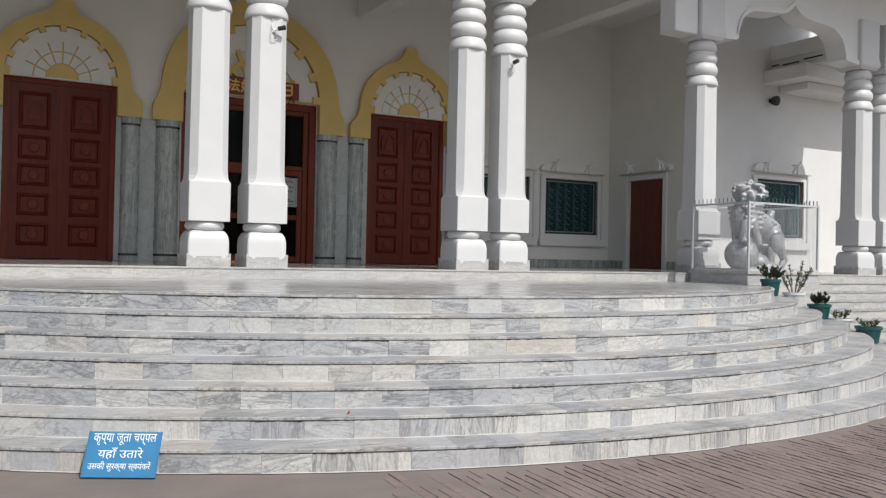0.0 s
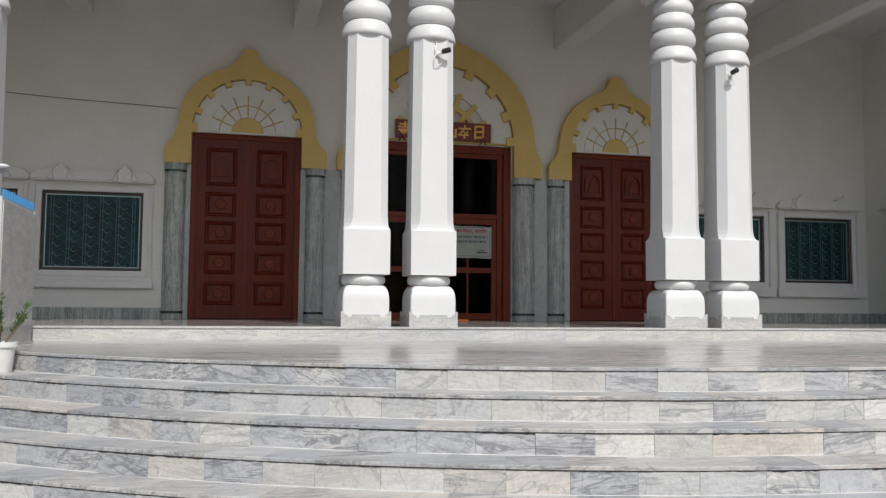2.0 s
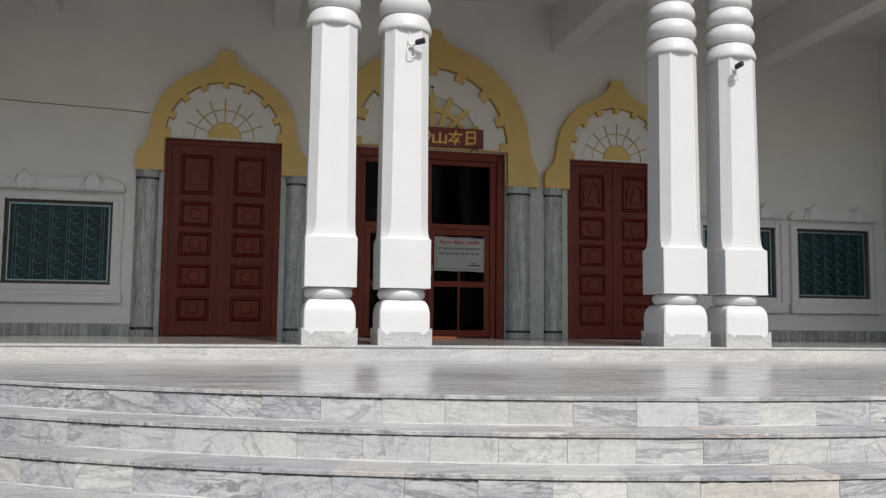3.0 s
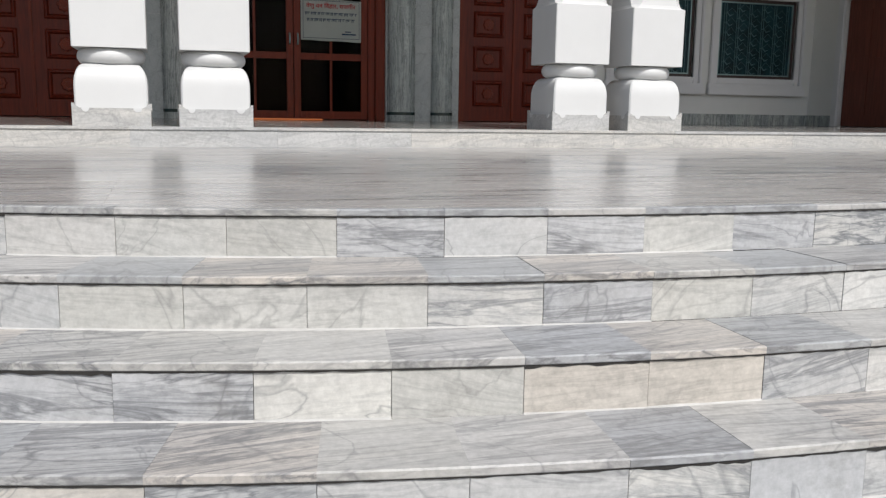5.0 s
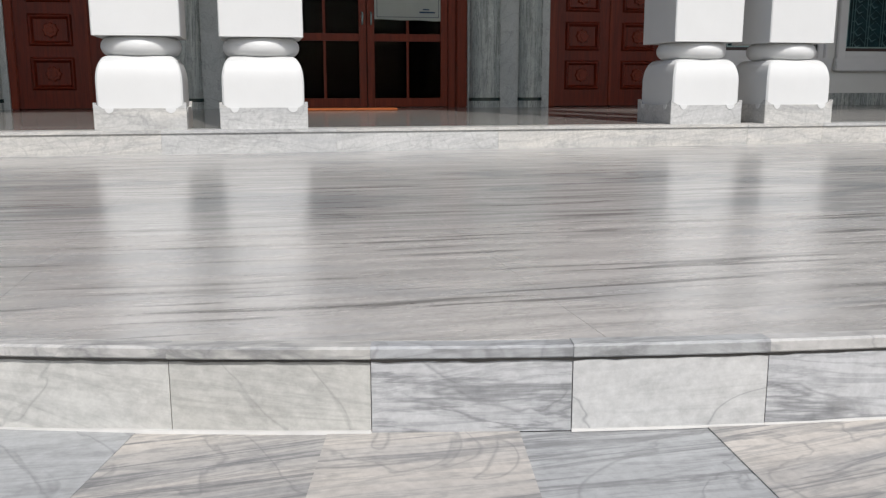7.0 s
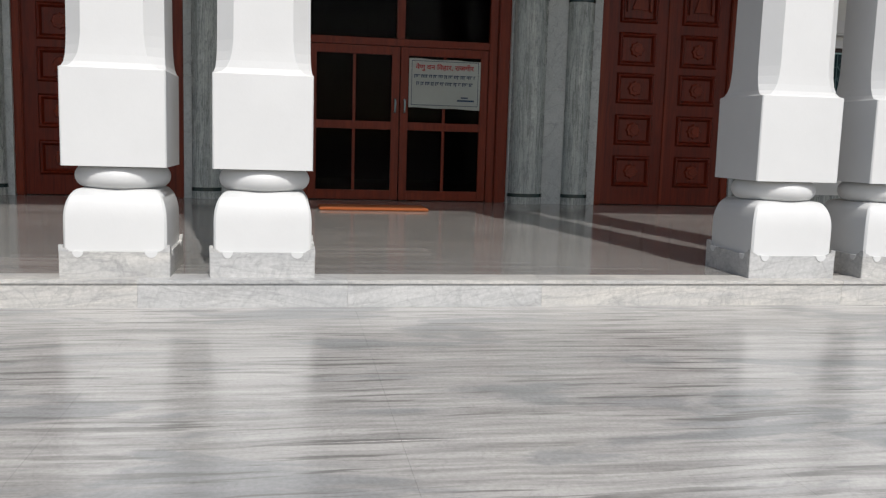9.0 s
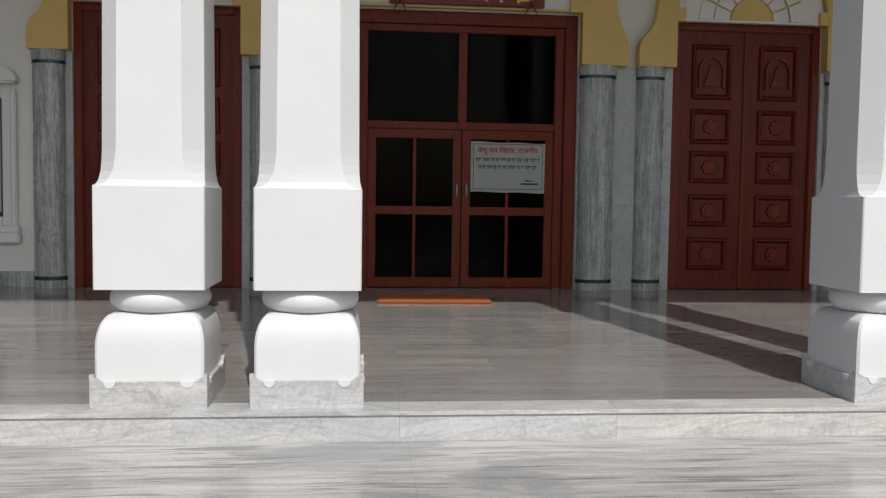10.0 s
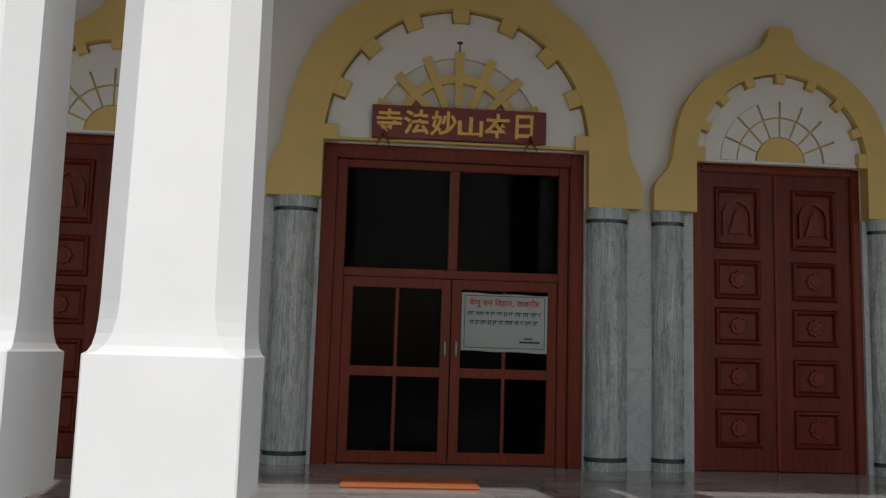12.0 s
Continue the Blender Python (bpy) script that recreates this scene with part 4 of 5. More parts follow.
sg_ = new("ground_sign")
sg_.matrix_basis = pose(-4.09, -11.69, GROUND_Z + 0.012, -30, 0, -26)
tagged(sg_, label="blue painted metal notice with white lettering leaning on the lowest step", category="sign")
part("panel", boxes((-0.225, 0.225, 0, 0.008, 0, 0.29), bevel=0.002), BLUE, sg_)
part("edge_strip", boxes((-0.23, 0.23, -0.004, 0.012, -0.008, 0.0), (-0.23, -0.2255, -0.004, 0.012, 0, 0.29), (0.2255, 0.23, -0.004, 0.012, 0, 0.29)), BLUE_TRIM, sg_)
lettering("lettering", "कृप्या जूता चप्पल", INK_WHITE, sg_, -0.195, 0.2, 0.2, 0.275, -0.002, "white painted words")
lettering("lettering", "यहाँ उतारे", INK_WHITE, sg_, -0.15, 0.13, 0.108, 0.185, -0.002, "white painted words")
lettering("lettering", "उसकी सुरक्षा स्वयंकरें", INK_WHITE, sg_, -0.2, 0.19, 0.03, 0.095, -0.002, "white painted words")


# ---- security cameras and wires ----
def cctv(x, y, z, turn):
    o = new("security_camera")
    o.matrix_basis = pose(x, y, z, 0, 0, turn)
    tagged(o, label="small black bullet camera with looped white cable on the column", category="security camera", group="column cameras")
    part("mount", boxes((-0.03, 0.03, -0.02, 0.0, -0.03, 0.03), bevel=0.006), POT_WHITE, o)
    part("arm", tube(bmesh.new(), [(0, -0.02, 0), (0.03, -0.06, 0.0), (0.06, -0.09, 0.02)], 0.012), POT_WHITE, o, smooth=True)
    bm = bmesh.new()
    tube(bm, [(0.02, -0.08, 0.01), (0.03, -0.09, 0.013), (0.1, -0.14, 0.03), (0.105, -0.143, 0.031)], [0.02, 0.032, 0.032, 0.024], 12)
    part("body", bm, BLACK, o, "black camera barrel", True)
    loop = [(0.0, -0.02, 0.02), (-0.05, -0.03, -0.04), (-0.04, -0.03, -0.13), (0.03, -0.03, -0.12), (0.02, -0.03, -0.05), (-0.04, -0.02, 0.04), (-0.02, -0.005, 0.12), (-0.05, -0.004, 0.2)]
    part("cable", tube(bmesh.new(), smooth_curve(loop, 6), 0.006, 5), POT_WHITE, o, "looped white cable", True)
    return o


cctv(-1.38, -6.0, 3.38, 10)
cctv(2.5, -6.0, 3.4, -40)
wire = tube(bmesh.new(), smooth_curve([(-9.28, -0.012, 4.1), (-7.5, -0.012, 3.98), (-6.5, -0.012, 3.93), (-5.4, -0.012, 3.9), (-4.75, -0.012, 3.87)], 6), 0.0055, 5)
tagged(link("wall_wire", wire, GROUT, True), label="thin dark cable sagging along the wall", category="cable")
hook = thing("arch_hook", AXIS, -0.03, 4.63, label="small hook with a hanging cord under the arch", category="hook")
part("rose", lathe(bmesh.new(), [(0.035, -0.01), (0.04, 0.0), (0.03, 0.02)], 0, -0.04, 14), BLACK, hook)
part("cord", tube(bmesh.new(), [(0, -0.06, 0.0), (0.004, -0.065, -0.25), (0.0, -0.06, -0.42), (0.03, -0.06, -0.5)], 0.009, 5), STEM, hook)

# wing ledge and lamp
ledge = thing("wall_ledge", 11.36, WING_Y - 0.3, 4.57, label="white concrete ledge under a slotted hood high on the wing wall", category="ledge", kind="structure")
part("shelf", boxes((0.0, 3.2, -1.18, 0.0, 0.0, 0.3), bevel=0.01), WHITE, ledge)
part("bracket", boxes((0.55, 2.6, -0.8, 0.0, -0.16, -0.002), bevel=0.01), WHITE, ledge)
part("louvre_box", boxes((0.25, 3.2, -1.5, 0.0, 0.302, 0.55), bevel=0.006), WHITE, ledge)
# the box is solid: black strips paint the shade of its slots
for y0, y1, z0 in ((-1.42, -0.92, 0.43), (-0.8, -0.32, 0.4), (-0.24, -0.03, 0.43)):
    part("slot", boxes((0.246, 0.262, y0, y1, z0, z0 + 0.035)), BLACK, ledge, "black strip standing in for the shade inside a ventilation slot")
part("hood", boxes((0.22, 3.2, -1.55, 0.0, 0.552, 0.9), bevel=0.01), WHITE, ledge)
fl = thing("wall_lamp", 11.6, WING_Y - 0.3, 4.2, label="round black floodlight fixed high on the wing wall", category="wall lamp")
bm = bmesh.new()
tube(bm, [(0, 0.0, 0), (0, -0.06, 0), (0, -0.1, -0.01), (0, -0.2, -0.03), (0, -0.21, -0.032)], [0.05, 0.05, 0.1, 0.12, 0.1], 18)
part("housing", bm, BLACK, fl, smooth=True)


# ---- lion statues on caged pedestals ----
def ball(bm, c, r, turn=(0, 0, 0)):
    m = Matrix.Translation(c) @ Euler([radians(a) for a in turn]).to_matrix().to_4x4() @ Matrix.Diagonal((*r, 1))
    bmesh.ops.create_icosphere(bm, subdivisions=3, radius=1.0, matrix=m)


def lion(x, y, z, sg, turn):
    """A guardian lion with its forepaws on a ball; sg 1 has the ball towards -x."""
    bm = bmesh.new()
    B = lambda c, r, t=(0, 0, 0): ball(bm, c, r, t)
    def limb(a, b, r0, r1, n=7):
        a, b = Vector(a), Vector(b)
        for k in range(n):
            r = r0 + (r1 - r0) * k / (n - 1)
            B(a.lerp(b, k / (n - 1)), (r, r, r * 1.15))
    B((-0.25, -0.02, 0.27), (0.28, 0.28, 0.28))
    B((0.2, 0.05, 0.14), (0.2, 0.2, 0.16))
    B((0.38, 0.0, 0.07), (0.24, 0.2, 0.09))
    B((0.1, 0.0, 0.03), (0.5, 0.28, 0.04))
    B((-0.18, 0, 0.86), (0.24, 0.23, 0.34), (0, -8, 0))
    B((0.16, 0, 0.8), (0.4, 0.2, 0.22), (0, 20, 0))
    B((0.42, 0, 0.66), (0.22, 0.21, 0.25))
    for s in (-1, 1):
        B((0.45, s * 0.16, 0.52), (0.16, 0.09, 0.22), (0, -15, 0))
        limb((0.5, s * 0.17, 0.42), (0.62, s * 0.17, 0.2), 0.085, 0.06)
        limb((0.62, s * 0.17, 0.2), (0.52, s * 0.17, 0.05), 0.06, 0.055)
        B((0.46, s * 0.17, 0.045), (0.13, 0.07, 0.05))
    limb((-0.3, -0.14, 0.8), (-0.38, -0.17, 0.52), 0.1, 0.07)
    limb((-0.2, 0.14, 0.8), (-0.2, 0.15, 0.54), 0.1, 0.07)
    limb((-0.18, -0.16, 0.8), (-0.08, -0.22, 0.5), 0.1, 0.065)
    for p in ((-0.4, -0.2, 0.5), (-0.06, -0.26, 0.45)):
        for c in (-0.055, -0.018, 0.018, 0.055):
            B((p[0] + c, p[1] - 0.045, p[2] - 0.02), (0.02, 0.065, 0.032))
    # head, turned towards the viewer
    h = Matrix.Translation((-0.13, -0.03, 1.32)) @ Matrix.Rotation(radians(28), 4, "Z")
    def F(c, r):
        ball(bm, h @ Vector(c), r)
    F((0, 0.03, 0.0), (0.24, 0.23, 0.2))
    F((0, -0.2, 0.03), (0.06, 0.09, 0.05))
    F((0, -0.27, -0.005), (0.08, 0.05, 0.045))
    F((0, -0.19, -0.055), (0.19, 0.11, 0.035))
    F((0, -0.14, -0.215), (0.15, 0.12, 0.04))
    F((0, 0.0, -0.2), (0.2, 0.14, 0.12))
    for s in (-1, 1):
        F((s * 0.11, -0.17, 0.115), (0.105, 0.07, 0.042))
        F((s * 0.1, -0.225, 0.06), (0.038, 0.028, 0.026))
        F((s * 0.2, -0.09, -0.09), (0.065, 0.1, 0.1))
        F((s * 0.29, 0.03, 0.07), (0.13, 0.035, 0.06))
        F((s * 0.4, 0.03, 0.085), (0.07, 0.02, 0.028))
        F((s * 0.11, -0.24, -0.1), (0.02, 0.018, 0.04))
        for k in range(4):
            F((s * (0.23 - 0.012 * k), 0.03, -0.06 - 0.07 * k), (0.05, 0.06, 0.045))
    for i in range(4):
        for j in range(7):
            t = radians(-72 + 24 * j)
            F((0.215 * math.sin(t), -0.04 + 0.075 * i, 0.185 * math.cos(t) + 0.01 - 0.02 * i), (0.042, 0.042, 0.034))
    for i in range(5):
        for j in range(6):
            B((-0.36 + 0.02 * i + 0.02 * abs(j - 2.5), -0.2 + 0.08 * j, 1.06 - 0.085 * i), (0.035, 0.045, 0.036))
            B((-0.34 + 0.07 * j + 0.03 * (i % 2), -0.195 - 0.012 * math.sin(j), 1.06 - 0.085 * i), (0.042, 0.028, 0.036))
    for k in range(6):
        B((0.02 + 0.09 * k, -0.15, 0.95 - 0.035 * k), (0.06, 0.05, 0.035))
        B((0.52 + 0.03 * math.sin(k * 1.3), 0.04, 0.75 + 0.05 * k), (0.06, 0.06, 0.06))
    for v in bm.verts:
        v.co.x *= sg
    if sg < 0:
        bmesh.ops.reverse_faces(bm, faces=bm.faces)
    ob = link("lion_statue", bm, SILVER, True)
    md = ob.modifiers.new("blend", "REMESH")
    md.mode, md.voxel_size, md.use_smooth_shade = "VOXEL", 0.01, True
    sm = ob.modifiers.new("soften", "SMOOTH")
    sm.iterations, sm.factor = 4, 0.5
    ob.matrix_basis = pose(x, y, z, 0, 0, turn)
    return tagged(ob, label="silver painted guardian lion statue with paws on a ball", category="statue", group="guardian lions")


def pedestal(x0, x1, y0, y1, z1):
    o = thing("pedestal", (x0 + x1) / 2, (y0 + y1) / 2, GROUND_Z, label="stepped pale marble pedestal carrying a caged lion", category="pedestal", group="lion pedestals")
    w, d, h = (x1 - x0) / 2, (y1 - y0) / 2, z1 - GROUND_Z
    part("shaft", boxes((-w + 0.03, w - 0.03, -d + 0.03, d - 0.03, 0, h - 0.05)), PLINTH, o)
    part("footing", boxes((-w - 0.02, w + 0.02, -d - 0.02, d, 0, h - 0.35), bevel=0.006), PLINTH, o)
    part("footing", boxes((-w, w, -d, d - 0.02, 0, h - 0.2), bevel=0.006), PLINTH, o)
    part("top_slab", boxes((-w, w, -d, d, h - 0.049, h), bevel=0.006), PLINTH, o)
    return o


def cage(x0, x1, y0, y1, z0, z1, sheet_side, picket_paint, picket_half):
    o = thing("statue_cage", (x0 + x1) / 2, (y0 + y1) / 2, z0, label="white steel cage of square wire mesh with pickets along its top", category="cage", group="lion cages")
    w, d, h = (x1 - x0) / 2, (y1 - y0) / 2, z1 - z0
    t = 0.018
    for sx in (-1, 1):
        for sy in (-1, 1):
            part("post", boxes((sx * w - t, sx * w + t, sy * d - t, sy * d + t, 0, h), bevel=0.003), STEEL, o)
    for z in (0.02, h - 0.02):
        for sy in (-1, 1):
            part("rail", boxes((-w + t, w - t, sy * d - 0.012, sy * d + 0.012, z - 0.015, z + 0.015)), STEEL, o)
        for sx in (-1, 1):
            part("rail", boxes((sx * w - 0.012, sx * w + 0.012, -d + t, d - t, z - 0.015, z + 0.015)), STEEL, o)
    r = 0.0011
    for axis, e, at in (("x", w, -d), ("y", d, w), ("y", d, -w)):
        bm = bmesh.new()
        n = int(2 * e / 0.032)
        for k in range(1, n):
            a = -e + 2 * e * k / n
            box(bm, *((a - r, a + r, at - r, at + r) if axis == "x" else (at - r, at + r, a - r, a + r)), 0.03, h - 0.03)
        for k in range(1, int(h / 0.032)):
            z = h * k / int(h / 0.032)
            box(bm, *((-e + t, e - t, at - r, at + r) if axis == "x" else (at - r, at + r, -e + t, e - t)), z - r, z + r)
        part("wire_mesh", bm, STEEL, o, "fine square wire mesh")
    spots = [(-w + 0.09 * k, -d) for k in range(int(2 * w / 0.09) + 1)]
    spots += [(sx * w, -d + 0.09 * (k + 1)) for k in range(int(2 * d / 0.09)) for sx in (-1, 1)]
    shape = part("picket", boxes((-picket_half, picket_half, -0.006, 0.006, 0, 0.075), bevel=0.003), picket_paint, o)
    shape.location = (*spots[0], h)
    for px, py in spots[1:]:
        ob = new("picket", shape.data)
        ob.parent, ob.location = o, (px, py, h)
    if sheet_side:
        part("side_sheet", boxes((sheet_side * w + (0.02 if sheet_side > 0 else -0.028), sheet_side * w + (0.028 if sheet_side > 0 else -0.02), -d, d, 0.0, h - 0.04)), PLINTH, o, "pale marble side slab")
    return o


PED_Z = 0.22
pedestal(5.9, 7.65, -7.72, -6.42, PED_Z)
pedestal(-7.32, -5.57, -7.8, -6.5, PED_Z)
cage(5.95, 7.6, -7.68, -6.46, PED_Z, 1.34, 0, GRILLE, 0.007)
cage(-7.27, -5.62, -7.76, -6.54, PED_Z, 1.3, 1, BLUE_TRIM, 0.016)
lion(6.72, -7.05, PED_Z, 1, 0)
lion(-6.25, -7.2, PED_Z, -1, 8)


# ---- potted plants ----
def plant_pot(x, y, z, colour, r, h, kind, seed, size=1.0):
    rn = random.Random(seed)
    word = "white" if colour is POT_WHITE else "dark green"
    look_word = {"spiky": "leggy upright shrub", "bush": "dense dark shrub", "low": "low drooping plant"}[kind]
    o = thing("potted_plant", x, y, z, label="%s plastic pot with a %s on the step" % (word, look_word), category="potted plant", group="pots on the steps")
    bm = bmesh.new()
    lathe(bm, [(r * 0.72, 0), (r * 0.76, 0.01), (r * 0.93, h * 0.8), (r * 0.94, h * 0.82), (r * 1.04, h * 0.83), (r * 1.05, h), (r * 0.96, h), (r * 0.92, h * 0.86), (r * 0.9, h * 0.84)], n=26)
    part("pot", bm, colour, o, smooth=True)
    part("soil", lathe(bmesh.new(), [(r * 0.9, h * 0.82), (r * 0.88, h * 0.9), (r * 0.3, h * 0.93)], n=18), SOIL, o)
    stems, leaves = bmesh.new(), bmesh.new()
    count = {"spiky": 11, "bush": 16, "low": 12}[kind]
    def leaf(p, d, ln, wd):
        s = d.cross(Vector((rn.uniform(-1, 1), rn.uniform(-1, 1), rn.uniform(-1, 1)))).normalized() * wd
        up = s.cross(d).normalized() * wd * 0.3
        v = [leaves.verts.new(q) for q in (p, p + d * ln * 0.5 + s + up, p + d * ln, p + d * ln * 0.5 - s + up, p + d * ln * 0.5)]
        leaves.faces.new((v[0], v[4], v[1]))
        leaves.faces.new((v[1], v[4], v[2]))
        leaves.faces.new((v[0], v[3], v[4]))
        leaves.faces.new((v[3], v[2], v[4]))
    for k in range(count):
        a, spread = rn.uniform(0, 6.28), rn.uniform(0.15, 0.75 if kind == "spiky" else 1.2)
        ln = size * {"spiky": rn.uniform(0.22, 0.42), "bush": rn.uniform(0.14, 0.27), "low": rn.uniform(0.08, 0.16)}[kind]
        d = Vector((math.cos(a) * spread, math.sin(a) * spread, 1)).normalized()
        p0 = Vector((math.cos(a) * r * 0.3, math.sin(a) * r * 0.3, h * 0.88))
        bend = Vector((rn.uniform(-0.1, 0.1), rn.uniform(-0.1, 0.1), 0.05))
        pts = [p0, p0 + d * ln * 0.5, p0 + d * ln + bend * ln]
        tube(stems, pts, [0.006, 0.005, 0.003], 5)
        for j in range({"spiky": 30, "bush": 60, "low": 14}[kind]):
            u = rn.uniform(0.3, 1.0)
            q = p0.lerp(pts[2], u)
            dd = (d * 0.8 + Vector((rn.uniform(-1, 1), rn.uniform(-1, 1), rn.uniform(-0.2, 0.9)))).normalized()
            leaf(q, dd, rn.uniform(0.03, 0.065), rn.uniform(0.006, 0.012))
    part("shoot", stems, STEM, o)
    part("foliage", leaves, LEAF_DARK if kind == "bush" else LEAF, o)
    return o


plant_pot(-5.42, -8.42, -RISE, POT_WHITE, 0.128, 0.235, "spiky", 1, 1.0)
plant_pot(-5.62, -8.62, -2 * RISE, POT_WHITE, 0.138, 0.25, "spiky", 2, 1.05)
plant_pot(-5.77, -8.88, -3 * RISE, POT_GREEN, 0.155, 0.25, "low", 3)
plant_pot(-5.93, -9.12, -4 * RISE, POT_WHITE, 0.135, 0.25, "spiky", 4, 1.0)
plant_pot(5.98, -8.1, -RISE, POT_GREEN, 0.15, 0.26, "bush", 5)
plant_pot(6.27, -8.3, -2 * RISE, POT_WHITE, 0.16, 0.22, "spiky", 6, 1.25)
plant_pot(6.22, -8.8, -3 * RISE, POT_GREEN, 0.165, 0.22, "bush", 7, 0.7)
plant_pot(6.4, -9.02, -4 * RISE, POT_WHITE, 0.165, 0.18, "low", 8)
plant_pot(6.52, -9.4, -5 * RISE, POT_GREEN, 0.18, 0.24, "low", 9)


# ---- small things on the steps ----
pet = thing("flower_petal", PETAL[0], PETAL[1], PETAL[2], label="crumpled red flower petal fallen on the step", category="petal")
bm = bmesh.new()
ball(bm, (0, 0, 0.012), (0.013, 0.011, 0.008))
for v in bm.verts:
    v.co.z = max(0.001, v.co.z * (1 + 0.4 * math.sin(v.co.x * 220)))
part("petal", bm, INK_RED, pet)


# ---- stone pieces of floors, steps, plinth and pavement ----
def clip_round(poly, r):
    """The part of a polygon inside the round platform edge."""
    for k in range(120):
        a = math.pi + math.pi * (k + 0.5) / 120
        nx, ny = math.cos(a), math.sin(a)
        out = []
        for (x0, y0), (x1, y1) in zip(poly, poly[1:] + poly[:1]):
            d0, d1 = (x0 - CX) * nx + (y0 - CY) * ny - r, (x1 - CX) * nx + (y1 - CY) * ny - r
            if d0 <= 0:
                out.append((x0, y0))
            if d0 * d1 < 0:
                t = d0 / (d0 - d1)
                out.append((x0 + (x1 - x0) * t, y0 + (y1 - y0) * t))
        poly = out
        if len(poly) < 3:
            return []
    return poly


def slab(poly, z0, z1, name, material, parent, gap=0.002, lip=0.003):
    cx, cy = sum(p[0] for p in poly) / len(poly), sum(p[1] for p in poly) / len(poly)
    def inset(g):
        return [(x + (cx - x) * g / max(0.05, math.hypot(x - cx, y - cy)), y + (cy - y) * g / max(0.05, math.hypot(x - cx, y - cy))) for x, y in poly]
    bm = loft(bmesh.new(), [[(x, y, z0) for x, y in inset(gap)], [(x, y, z1 - lip) for x, y in inset(gap)], [(x, y, z1) for x, y in inset(gap + lip)]])
    return part(name, bm, material, parent)


rnd = random.Random(12)
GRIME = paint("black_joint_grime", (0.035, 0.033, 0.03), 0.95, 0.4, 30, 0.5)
GROUT_WHITE = paint("white_cement", (0.55, 0.54, 0.52), 0.9, 0.2, 12, 0.4)
platform = thing("platform_floor", 0, 0, 0, label="polished grey veined marble platform before the porch", category="floor", kind="structure")
R_IN = R_TOP - 0.03
y = EDGE_Y
row = 0
while y > CY - R_IN:
    y1 = y - 1.087
    x = -7.5
    while x < 8.2:
        p = clip_round([(x, y1), (x + 1.1, y1), (x + 1.1, y), (x, y)], R_IN)
        if len(p) > 2:
            slab(p, -0.02, 0.0, "slab", FLOOR if row < 3 else FLOOR_PALE, platform, 0.0004, 0.0002)
        x += 1.1
    y, row = y1, row + 1

porch = thing("porch_floor", 0, 0, 0, label="polished grey brown marble porch floor", category="floor", kind="structure")
y, row = EDGE_Y + 0.2, 0
ys = [EDGE_Y + 0.2]
while ys[-1] < 0.3:
    ys.append(min(0.3, ys[-1] + 0.62))
for j in range(len(ys) - 1):
    x = -9.29
    k = 0
    while x < 9.43:
        x1 = min(9.43, x + (1.2 if k else (0.6 if j % 2 else 1.2)))
        slab([(x, ys[j]), (x1, ys[j]), (x1, ys[j + 1]), (x, ys[j + 1])], PORCH_Z - 0.02, PORCH_Z, "slab", PORCH, porch, 0.0003, 0.0002)
        x, k = x1, k + 1
tagged(link("porch_floor_wings", boxes((9.43, 17, EDGE_Y + 0.2, -2.2, PORCH_Z - 0.02, PORCH_Z), (-17, -9.29, EDGE_Y + 0.2, -2.2, PORCH_Z - 0.02, PORCH_Z)), PORCH), label="polished marble floor of the wing porches", category="floor", kind="structure")

# plinth facing and its coping
plinth = thing("porch_plinth", 0, 0, 0, label="pale veined marble facing along the porch edge", category="plinth", kind="structure")
cuts = [-17, -15.6, -14.2, -12.8, -11.4, -10, -8.7, -7.4, -6.1, -4.8, -3.4, -2.07, -0.94, 0.19, 2.12, 2.75, 4.1, 5.5, 6.9, 8.3, 9.7, 11.2, 12.6, 14, 15.5, 17]
for a, b in zip(cuts, cuts[1:]):
    part("facing_slab", boxes((a + 0.0004, b - 0.0004, EDGE_Y, EDGE_Y + 0.019, -0.02, PORCH_Z - 0.023), bevel=0.001), PLINTH, plinth)
    part("coping_slab", boxes((a + 0.0004, b - 0.0004, EDGE_Y - 0.012, EDGE_Y + 0.199, PORCH_Z - 0.022, PORCH_Z + 0.001), bevel=0.002), PLINTH, plinth)

# round steps, one thing each, with their riser and tread pieces
PHASE = [-0.632, -0.772, -0.95, -3.73, -1.1, -0.8, -0.4]
# pieces that stand out by their stone: step, from x, to x, stone
SINGLE = [(0, -2.4, -1.3, STEP_PALE), (0, -1.3, -0.96, STEP_GREY), (0, -0.63, -0.28, STEP_GREY), (0, -0.28, 0.05, STEP_PALE), (0, 0.05, 0.4, STEP_GREY),
          (1, -2.2, -1.11, STEP_PALE), (1, -0.78, -0.45, STEP_GREY), (1, -0.45, -0.1, STEP_PALE),
          (2, -2.3, -1.6, STEP_GREY), (2, -1.28, -0.94, STEP_PALE), (2, -0.95, -0.6, STEP_BEIGE), (2, -0.6, -0.2, STEP_BEIGE), (3, -3.72, -3.4, STEP_GREY), (3, -3.4, -2.7, STEP_PALE)]
